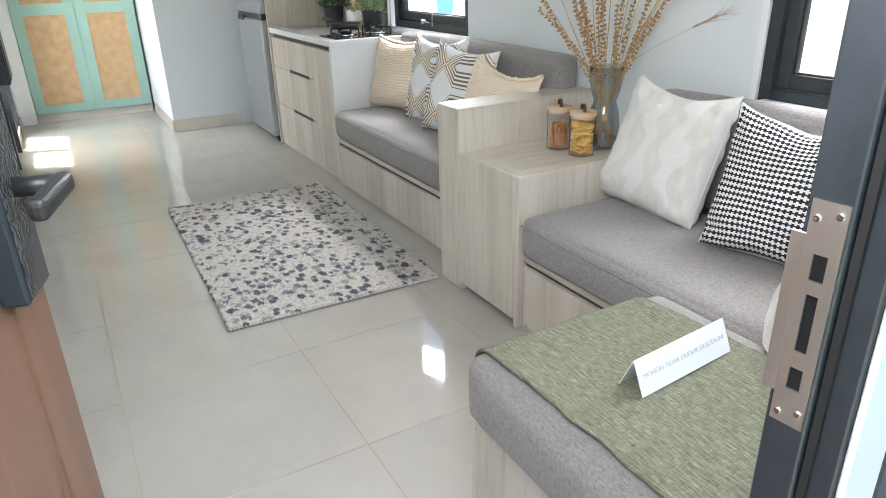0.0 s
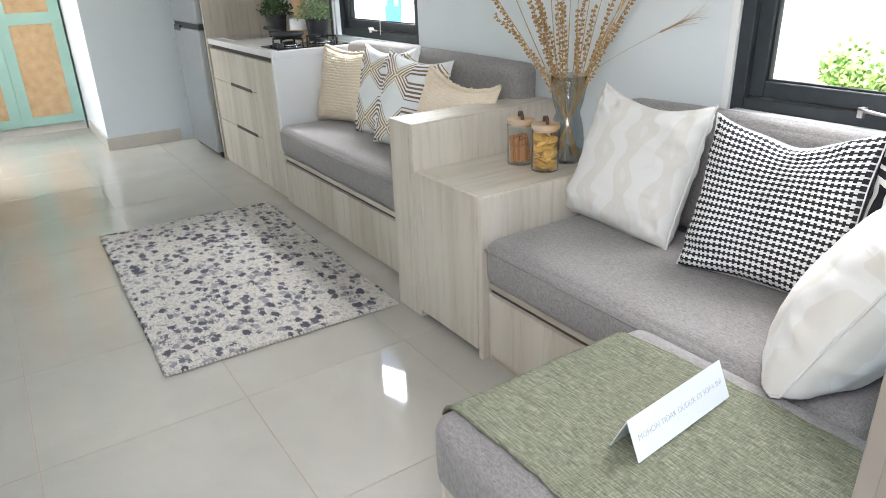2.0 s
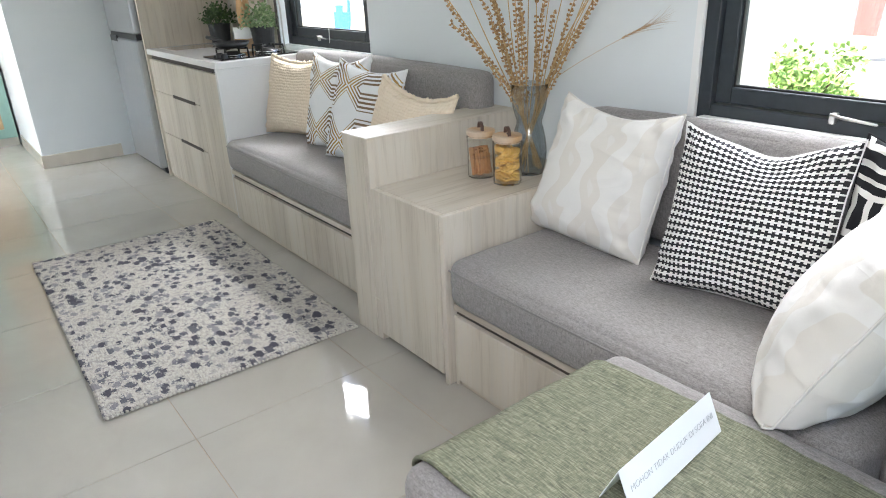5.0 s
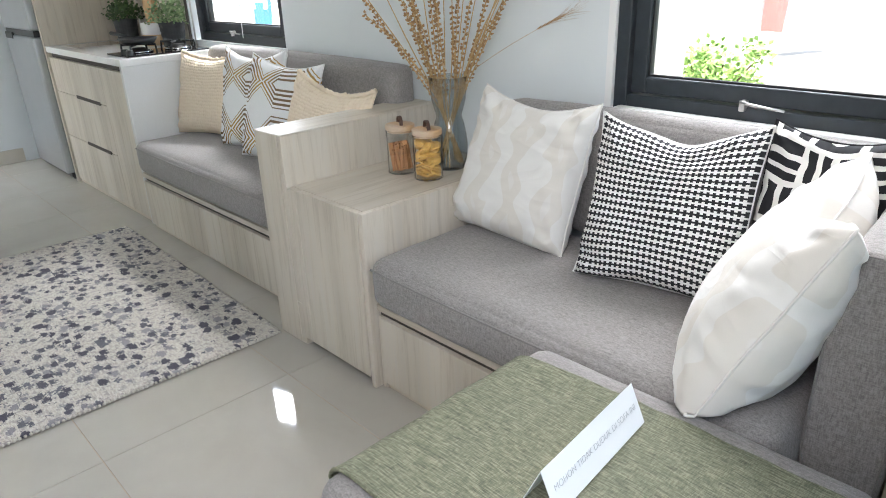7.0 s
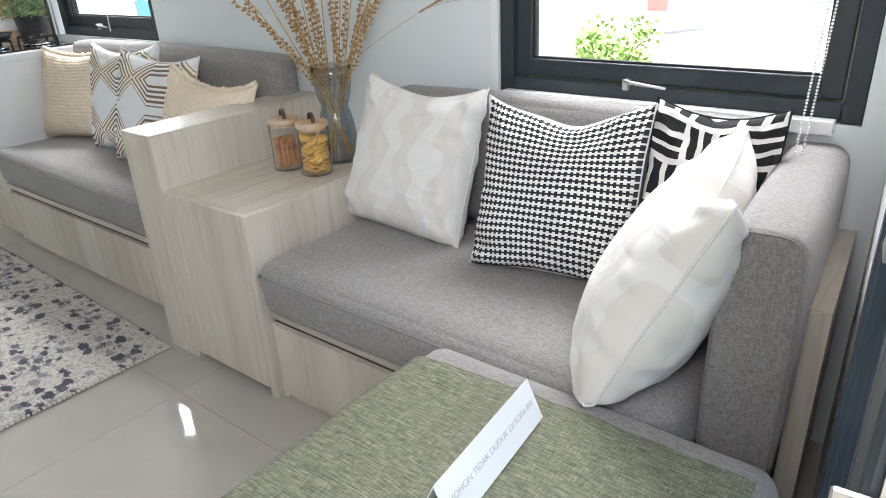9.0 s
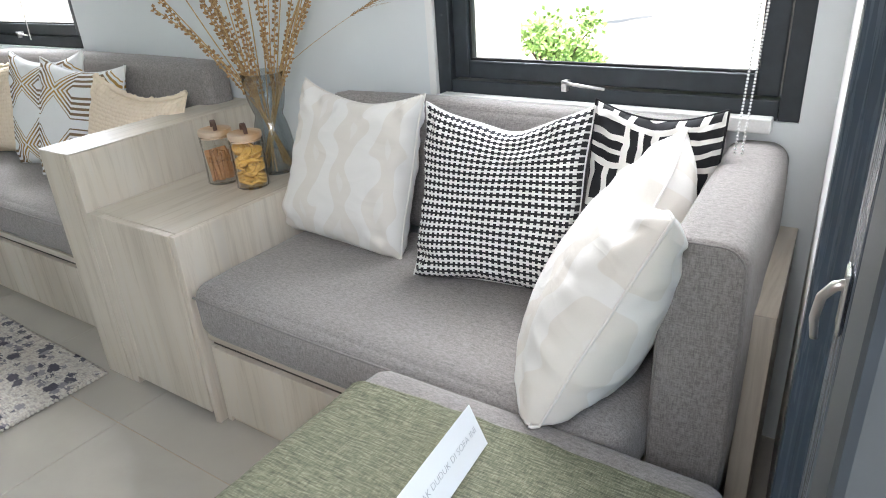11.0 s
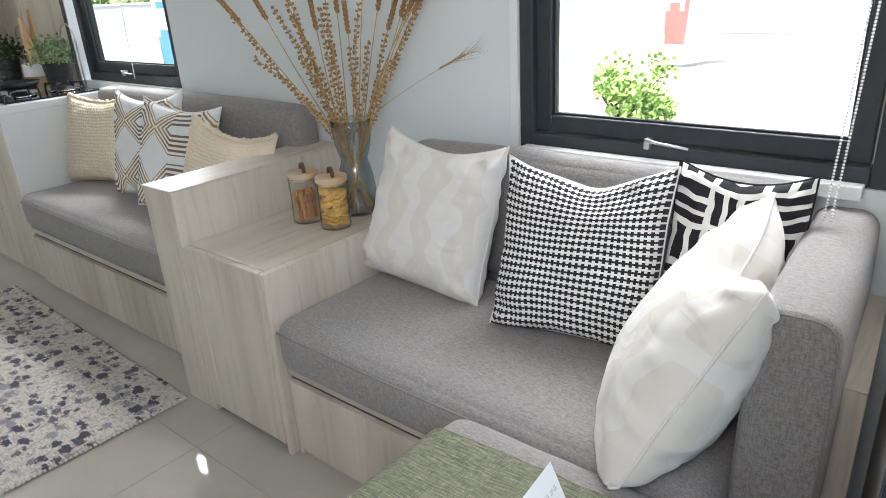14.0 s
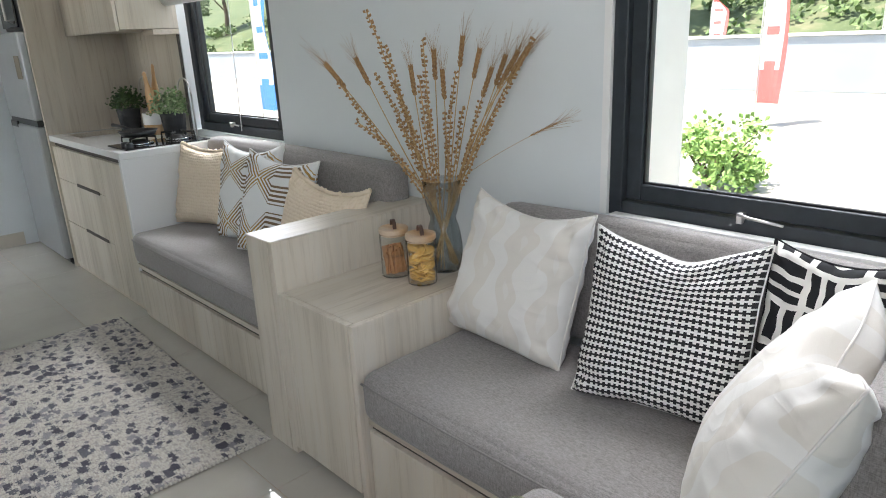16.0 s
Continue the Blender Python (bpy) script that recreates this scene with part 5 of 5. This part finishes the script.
def herb_pot(at, label, leaf, seed, spread):
    ob = thing("potted_herb", label, "plant", at, "herb pots")
    prof = [(0, 0)] + [(0.058 + 0.012 * k / 10 + (0.0015 if k % 2 else 0), 0.013 * k) for k in range(11)] + [(0.065, 0.128), (0, 0.122)]
    part("pot", lathe(prof, 26), pot_mat, ob, "black ribbed pot")
    part("rim", lathe([(0.065, 0.128), (0.074, 0.128), (0.074, 0.137), (0.065, 0.137), (0.065, 0.128)], 26), pot_mat, ob)
    rr = random.Random(seed)
    bm = bmesh.new()
    for k in range(620):
        a, b = rr.uniform(0, 6.28), rr.uniform(-0.15, 1.4)
        r = spread * (0.55 + 0.45 * rr.random()) * (1 + 0.25 * math.sin(3 * a + seed))
        c = Vector((r * math.cos(a) * math.cos(b), r * math.sin(a) * math.cos(b), 0.146 + r * 0.95 * math.sin(b)))
        d = Vector((rr.uniform(-1, 1), rr.uniform(-1, 1), rr.uniform(-0.3, 1))).normalized()
        s = d.orthogonal().normalized() * rr.uniform(0.006, 0.010)
        ln = rr.uniform(0.016, 0.026)
        t = d.cross(s).normalized() * 0.003
        v = [bm.verts.new(c), bm.verts.new(c + d * ln * 0.5 + s + t), bm.verts.new(c + d * ln), bm.verts.new(c + d * ln * 0.5 - s + t)]
        bm.faces.new((v[0], v[1], v[2]))
        bm.faces.new((v[0], v[2], v[3]))
    part("foliage", bm, leaf, ob)
    return ob


herb_pot((-2.70, -0.185, KT), "bushy dark green herb in a black pot", leaf_dark, 3, 0.112)
herb_pot((-2.090, -0.150, KT), "pale green leafy herb in a black ribbed pot", leaf_pale, 8, 0.112)
for hx, lab in ((-2.70, "dark"), (-2.09, "pale")):
    hoop = thing("wire_hoop", "grey metal hoop standing behind the herb pot", "hoop", (hx + 0.01, -0.066, KT))
    part("wire", tube([(0.088 * math.cos(a), 0, 0.235 + 0.088 * math.sin(a)) for a in [math.pi * k / 18 for k in range(19)]], 0.005, 8), steel, hoop, "", True)
    for s in (-1, 1):
        part("foot", tube([(0.088 * s, 0, 0.0), (0.088 * s, 0, 0.235)], 0.005, 8), steel, hoop, "", True)
ut = thing("utensil_pot", "white and timber utensil pot with wooden boards standing in it", "utensil pot", (-2.315, -0.165, KT))
part("cup", lathe([(0, 0), (0.068, 0), (0.072, 0.004), (0.072, 0.060), (0.066, 0.060), (0.064, 0.008), (0, 0.008)], 30), board_mat, ut, "timber lower half", True)
part("cup_band", lathe([(0.0722, 0.060), (0.0735, 0.062), (0.0735, 0.125), (0.066, 0.127), (0.066, 0.061)], 30), white_plastic, ut, "white upper band", True)
for k, (x, y, ry, h) in enumerate(((-0.045, 0.0, 14, 0.27), (0.004, 0.01, 5, 0.40), (0.045, -0.01, -8, 0.36))):
    bd = part("paddle", lathe([(0, 0), (0.020, 0.0), (0.026, 0.04), (0.030, h * 0.45), (0.026, h * 0.62), (0.013, h * 0.80), (0.010, h * 0.97), (0, h)], 14), board_mat, ut, "", True)
    bd.matrix_local = pose(x, y, 0.012, 0, ry, 10 * k) @ Matrix.Diagonal((1.45, 0.32, 1, 1))

# ---- fridge ----
FX0, FX1, FY = -3.668, -3.000, -0.655
fridge = thing("fridge", "silver two-door fridge-freezer beside the tall panel", "fridge")
part("body", box(FX0, FX1, FY + 0.06, -0.07, 0.03, 1.50, 0.006, 2), fridge_mat, fridge)
fd = part("lower_door", box(FX0, FX1, FY, FY + 0.055, 0.05, 0.925, 0.012, 3), fridge_mat, fridge)
ud = part("upper_door", box(FX0, FX1, FY, FY + 0.055, 0.965, 1.50, 0.012, 3), fridge_mat, fridge)
part("grip_recess", box(FX0 + 0.002, FX1 - 0.002, FY + 0.012, FY + 0.050, 0.926, 0.964), dark_plastic, fridge)
part("handle", box(FX0 + 0.03, FX0 + 0.20, FY - 0.004, FY + 0.010, 0.900, 0.942, 0.004, 2), dark_plastic, fd, "black recessed door grip")
part("plinth", box(FX0 + 0.02, FX1 - 0.02, FY + 0.03, -0.08, 0.018, 0.05), dark_plastic, fridge)
for fx in (FX0 + 0.05, FX1 - 0.05):
    part("foot", lathe([(0, 0), (0.018, 0), (0.018, 0.018), (0, 0.018)], 16, None, (fx, FY + 0.06, 0)), dark_plastic, fridge)
note = solid("fridge_note", box(FX1 - 0.17, FX1 - 0.05, FY - 0.003, FY - 0.001, 1.22, 1.36), mat("brown_card", (0.20, 0.17, 0.13), 0.8), "small brown card stuck on the fridge door", "card")

oven = thing("countertop_oven", "black oven with a loop handle on top of the fridge", "oven", (FX0 + 0.36, -0.36, 1.5012))
part("body", box(-0.26, 0.26, -0.22, 0.20, 0.012, 0.30, 0.012, 3), dark_plastic, oven)
part("door", box(-0.25, 0.12, -0.236, -0.221, 0.03, 0.29, 0.006, 2), black_glass, oven, "dark glass door")
part("handle", tube([(0.06, -0.237, 0.06), (0.06, -0.275, 0.075), (0.06, -0.275, 0.245), (0.06, -0.237, 0.26)], 0.008, 8), steel, oven, "loop handle", True)
for fx in (-0.22, 0.22):
    part("foot", box(fx - 0.015, fx + 0.015, -0.18, 0.16, 0.0, 0.012), dark_plastic, oven)

# ---- wardrobe at the end of the passage ----
WX, WY0, WY1 = -5.0, -2.285, -1.278
ward = thing("wardrobe", "mint green wardrobe with rattan door panels", "wardrobe")
part("carcass", box(X_FAR + 0.003, WX - 0.024, WY0, WY1, 0.07, 2.35, 0.002, 1), mint, ward)
part("plinth", box(X_FAR + 0.003, WX - 0.034, WY0, WY1, 0.0, 0.07), skirt_mat, ward)
ymid = (WY0 + WY1) / 2
for y0, y1 in ((WY0 + 0.003, ymid - 0.002), (ymid + 0.002, WY1 - 0.003)):
    holes = [(0.085, y1 - y0 - 0.085, 0.075, 0.860), (0.085, y1 - y0 - 0.085, 0.955, 2.19)]
    bm = wall_cells(y1 - y0, 2.27, 0.022, holes)
    bmesh.ops.transform(bm, matrix=Matrix.Translation((WX, y0, 0.078)) @ Matrix.Rotation(math.pi / 2, 4, "Z"), verts=bm.verts)
    dr = part("door", bm, mint, ward)
    for a0, a1, b0, b1 in holes:
        part("rattan_panel", box(WX - 0.014, WX - 0.009, y0 + a0 - 0.004, y0 + a1 + 0.004, 0.078 + b0 - 0.004, 0.078 + b1 + 0.004), rattan, dr, "woven rattan panel")
solid("wardrobe_filler", box(-5.02, -4.99, LEFT_Y + 0.002, WY0 - 0.003, 0.0, CEIL - 0.002), white_paint, "white filler strip beside the wardrobe", "panel", kind="structure")

# glazed side door in the long wall
gd = thing("door_2", "white-panelled glazed side door in a charcoal frame", "door", kind="structure")
gd.matrix_world = pose(2.10, LEFT_Y, 0, 0, 0, 180)
for a0, a1, b0, b1 in ((HD[0], HD[0] + 0.05, 0, 2.12), (HD[1] - 0.05, HD[1], 0, 2.12), (HD[0] + 0.05, HD[1] - 0.05, 2.07, 2.12), (HD[0] + 0.58, HD[0] + 0.64, 0, 2.07)):
    part("jamb", box(a0 + 0.001, a1 - 0.001, -0.016, 0.10, b0, b1 - 0.001, 0.003, 2), frame_mat, gd)
part("panel", box(HD[0] + 0.05, HD[0] + 0.58, 0.02, 0.05, 0.0, 0.35, 0.002, 1), white_paint, gd)
for a0, a1, b0 in ((HD[0] + 0.05, HD[0] + 0.58, 0.35), (HD[0] + 0.64, HD[1] - 0.05, 0.01)):
    g = part("pane", box(a0, a1, 0.03, 0.036, b0, 2.07), pane_glass, gd)
    g.visible_shadow = False
wb = thing("wall_box", "small black box fixed to the long wall", "wall box", (-3.02, LEFT_Y, 0.86))
part("housing", box(-0.16, 0.16, 0.0, 0.11, -0.22, 0.22, 0.008, 2), lock_mat, wb)
part("front_bezel", box(-0.14, 0.14, 0.11, 0.116, -0.20, 0.20, 0.004, 1), dark_plastic, wb)

# ---- outside ----
bm = bmesh.new()
N = 40
gx = {}
for i in range(N + 1):
    for j in range(N + 1):
        x = math.copysign(abs(2 * i / N - 1) ** 2.5, i - N / 2) * 500
        y = math.copysign(abs(2 * j / N - 1) ** 2.5, j - N / 2) * 500
        gx[i, j] = bm.verts.new((x, y, -0.16))
for i in range(N):
    for j in range(N):
        bm.faces.new((gx[i, j], gx[i + 1, j], gx[i + 1, j + 1], gx[i, j + 1]))
solid("ground", bm, ground_mat, "pale sandy ground round the house", "ground", kind="structure")
solid("terrace", box(2.02, 3.25, -5.0, 0.75, -0.155, -0.02, 0.004, 1), terrace_mat, "beige tiled terrace in front of the door", "terrace", kind="structure")
solid("foundation", box(X_FAR - 0.2, 2.018, LEFT_Y - 0.2, 0.16, -0.158, -0.012), exterior_mat, "rendered plinth under the house", "foundation", kind="structure")
solid("boundary_wall", box(-70, 70, 14.6, 14.85, -0.157, 1.03, 0.01, 1), fence_mat, "long grey rendered boundary wall beyond the yard", "wall", kind="structure")
solid("boundary_wall_coping", box(-70, 70, 14.54, 14.91, 1.032, 1.10, 0.01, 1), exterior_mat, "pale coping on the boundary wall", "coping", kind="structure")
solid("exterior_column", box(-1.00, -0.43, 2.30, 2.75, -0.157, 2.9, 0.008, 1), exterior_mat, "white rendered column outside the window", "column", kind="structure")
solid("eaves_slab", box(X_FAR - 0.4, 3.3, LEFT_Y - 0.6, 0.75, CEIL + 0.182, CEIL + 0.30), exterior_mat, "white roof slab over the house", "roof", kind="structure")
# the next house across the yard at the entry side
solid("hedge_bank", box(7.0, 8.2, -12, 9, -0.157, 1.5, 0.2, 3), grass_mat, "clipped green hedge across the lawn", "hedge")
solid("lawn", box(3.30, 6.9, -12, 9, -0.157, -0.10, 0.01, 1), lawn_mat, "bright green lawn beside the terrace", "lawn", kind="structure")
solid("kerb", box(3.252, 3.298, -5.0, 0.80, -0.157, -0.005, 0.004, 1), fence_mat, "grey kerb between terrace and lawn", "kerb", kind="structure")

bm = bmesh.new()
gx = {}
for i in range(61):
    for j in range(15):
        x, v = -75 + i * 2.5, j / 14
        y = 15.4 + v * 42
        z = -0.18 + 13.5 * v ** 0.85 + 0.9 * noise.noise(Vector((x * 0.09, y * 0.09, 0))) * min(1, v * 4)
        gx[i, j] = bm.verts.new((x, y, z))
for i in range(60):
    for j in range(14):
        bm.faces.new((gx[i, j], gx[i + 1, j], gx[i + 1, j + 1], gx[i, j + 1]))
solid("hillside", bm, grass_mat, "scrubby green hillside rising behind the boundary wall", "hillside", kind="structure", smooth=True)


def clump(bm, centre, radius, count, size, rr, flat=0.8):
    for k in range(count):
        d = Vector((rr.gauss(0, 1), rr.gauss(0, 1), rr.gauss(0, 1))).normalized() * radius * rr.uniform(0.45, 1.0)
        c = Vector(centre) + Vector((d.x, d.y, d.z * flat))
        a = Vector((rr.uniform(-1, 1), rr.uniform(-1, 1), rr.uniform(-0.6, 1))).normalized()
        s = a.orthogonal().normalized() * size * 0.34
        t = a.cross(s).normalized() * size * 0.14
        v = [bm.verts.new(c), bm.verts.new(c + a * size * 0.5 + s + t), bm.verts.new(c + a * size), bm.verts.new(c + a * size * 0.5 - s + t)]
        bm.faces.new((v[0], v[1], v[2]))
        bm.faces.new((v[0], v[2], v[3]))


def shrub(at, w, h, seed, leaf, label, size=0.07, count=1500):
    rr = random.Random(seed)
    ob = thing("garden_shrub", label, "shrub", at)
    for k in range(7):
        a = k * 0.9 + rr.uniform(-0.2, 0.2)
        part("branch", tube([(0, 0, 0), (0.18 * w * math.cos(a), 0.18 * w * math.sin(a), h * 0.35), (0.36 * w * math.cos(a), 0.36 * w * math.sin(a), h * 0.7)], [0.02, 0.013, 0.006], 6), bark, ob)
    bm = bmesh.new()
    for k in range(16):
        a, r = rr.uniform(0, 6.28), w * 0.5 * rr.random() ** 0.6 * 0.8
        clump(bm, (r * math.cos(a), r * math.sin(a), h * rr.uniform(0.12, 0.88)), w * rr.uniform(0.14, 0.24), count // 16, size, rr)
    part("crown", bm, leaf, ob)
    return ob


def tree(at, h, seed):
    rr = random.Random(seed)
    ob = thing("tree", "leafy tree on the hillside beyond the wall", "tree", at, "hillside trees")
    part("trunk", tube([(0, 0, -0.5), (0.05 * h * rr.uniform(-1, 1), 0, h * 0.3), (0.07 * h * rr.uniform(-1, 1), 0.03 * h, h * 0.62), (0.02 * h, 0, h * 0.85)], [0.035 * h, 0.026 * h, 0.016 * h, 0.006 * h], 8), bark, ob)
    for k in range(5):
        a = k * 1.3 + rr.uniform(-0.3, 0.3)
        part("limb", tube([(0, 0, h * (0.35 + 0.07 * k)), (0.13 * h * math.cos(a), 0.13 * h * math.sin(a), h * (0.5 + 0.07 * k)), (0.26 * h * math.cos(a), 0.26 * h * math.sin(a), h * (0.58 + 0.07 * k))], [0.012 * h, 0.008 * h, 0.003 * h], 6), bark, ob)
    bm = bmesh.new()
    for k in range(15):
        a, r = rr.uniform(0, 6.28), 0.27 * h * rr.random() ** 0.5
        clump(bm, (r * math.cos(a), r * math.sin(a), h * rr.uniform(0.42, 0.98)), h * rr.uniform(0.09, 0.17), 130, 0.055 * h, rr, 0.75)
    part("crown", bm, leaf_wood, ob)
    return ob


shrub((-1.05, 4.6, -0.157), 0.98, 0.72, 12, leaf_bush, "bright green leafy shrub in the yard outside the window")
shrub((-4.5, 5.4, -0.157), 0.8, 0.5, 15, leaf_bush, "low green shrub in the yard beyond the kitchen window")
first = [tree((-14.0, 19.0, 1.2), 5.5, 50), tree((-3.0, 21.0, 2.0), 6.0, 51), tree((5.0, 19.5, 1.5), 5.0, 52)]
rr = random.Random(99)
for k in range(26):
    x = -46 + k * 2.9 + rr.uniform(-1, 1)
    y = rr.uniform(17.5, 30)
    v = (y - 15.4) / 42
    s = rr.uniform(0.6, 1.15)
    c = copy_thing(first[k % 3], pose(x, y, -0.3 + 13.5 * v ** 0.85, 0, 0, rr.uniform(0, 360)) @ Matrix.Diagonal((s, s, s, 1)))
bm = bmesh.new()
for k in range(150):
    x, y = rr.uniform(-45, 30), rr.uniform(15.6, 22)
    v = max(0.0, (y - 15.4) / 42)
    clump(bm, (x, y, 0.1 + 13.5 * v ** 0.85), rr.uniform(0.4, 0.9), 60, 0.22, rr, 0.6)
solid("hillside_scrub", bm, leaf_wood, "tangled green scrub along the foot of the hillside", "scrub", kind="stuff")


def feather_banner(at, h, w, cloth, label, seed, lean=0.0):
    ob = thing("feather_banner", label, "banner", at, "feather banners")
    part("pole", tube([(0, 0, 0), (0, 0, h * 0.85), (0.04, 0, h * 0.97), (w * 0.5, 0, h)], [0.014, 0.012, 0.010, 0.008], 8), steel, ob)
    bm = bmesh.new()
    g = {}
    rows_n = 24
    for i in range(7):
        for j in range(rows_n + 1):
            v = j / rows_n
            x = 0.02 + (i / 6) * w * (1.0 if v < 0.85 else 1 - 0.7 * (v - 0.85) / 0.15)
            y = 0.06 * math.sin(v * 9 + i * 0.7 + seed) * (i / 6)
            g[i, j] = (x + lean * (1 - v), y, 0.35 + v * (h - 0.45))
    vt = {k: (bm.verts.new(q), bm.verts.new((q[0], q[1] + 0.004, q[2]))) for k, q in g.items()}
    for i in range(6):
        for j in range(rows_n):
            white = 1 if (3 < j < 23 and i <= 4 and not (j % 4 == 0 and 1 <= i <= 3)) else 0
            for s in (0, 1):
                q = [vt[i, j][s], vt[i + 1, j][s], vt[i + 1, j + 1][s], vt[i, j + 1][s]]
                bm.faces.new(q if s == 0 else q[::-1]).material_index = white
    part("cloth", bm, [cloth, banner_white], ob)
    return ob


feather_banner((-2.42, 8.9, -0.157), 3.4, 0.34, red_cloth, "red and white feather banner on a pole in the yard", 1)
feather_banner((-9.9, 4.7, -0.157), 3.2, 0.52, blue_cloth, "blue and white feather banner on a pole in the yard", 2)
feather_banner((-6.1, 14.95, -0.157), 2.2, 0.4, red_cloth, "small red banner behind the boundary wall", 3)
feather_banner((-2.4, 14.95, -0.157), 2.2, 0.4, blue_cloth, "small blue banner behind the boundary wall", 4)

# ---- floor: grout bed and single tiles ----
floor = solid("floor", box(X_FAR, 2.06, LEFT_Y - 0.02, WALL_Y + 0.02, -0.012, -0.0016), grout, "polished cream porcelain floor tiles with tan joints", "floor", kind="structure")
TS = 0.600
TX0, TY0 = 0.122, -0.299
tb = box(-TS / 2 + 0.0011, TS / 2 - 0.0011, -TS / 2 + 0.0011, TS / 2 - 0.0011, -0.0095, 0.0, 0.0006, 1)
tile_mesh = mesh_of("tile", tb, tile_mat)
for i in range(-10, 4):
    for j in range(-4, 1):
        cx, cy = TX0 + (i + 0.5) * TS, TY0 + (j + 0.5) * TS
        if X_FAR - 0.1 < cx < 1.95 and LEFT_Y - 0.25 < cy < 0.2:
            t_ob = new("tile", tile_mesh)
            t_ob.parent = floor
            t_ob.location = (cx, cy, 0)
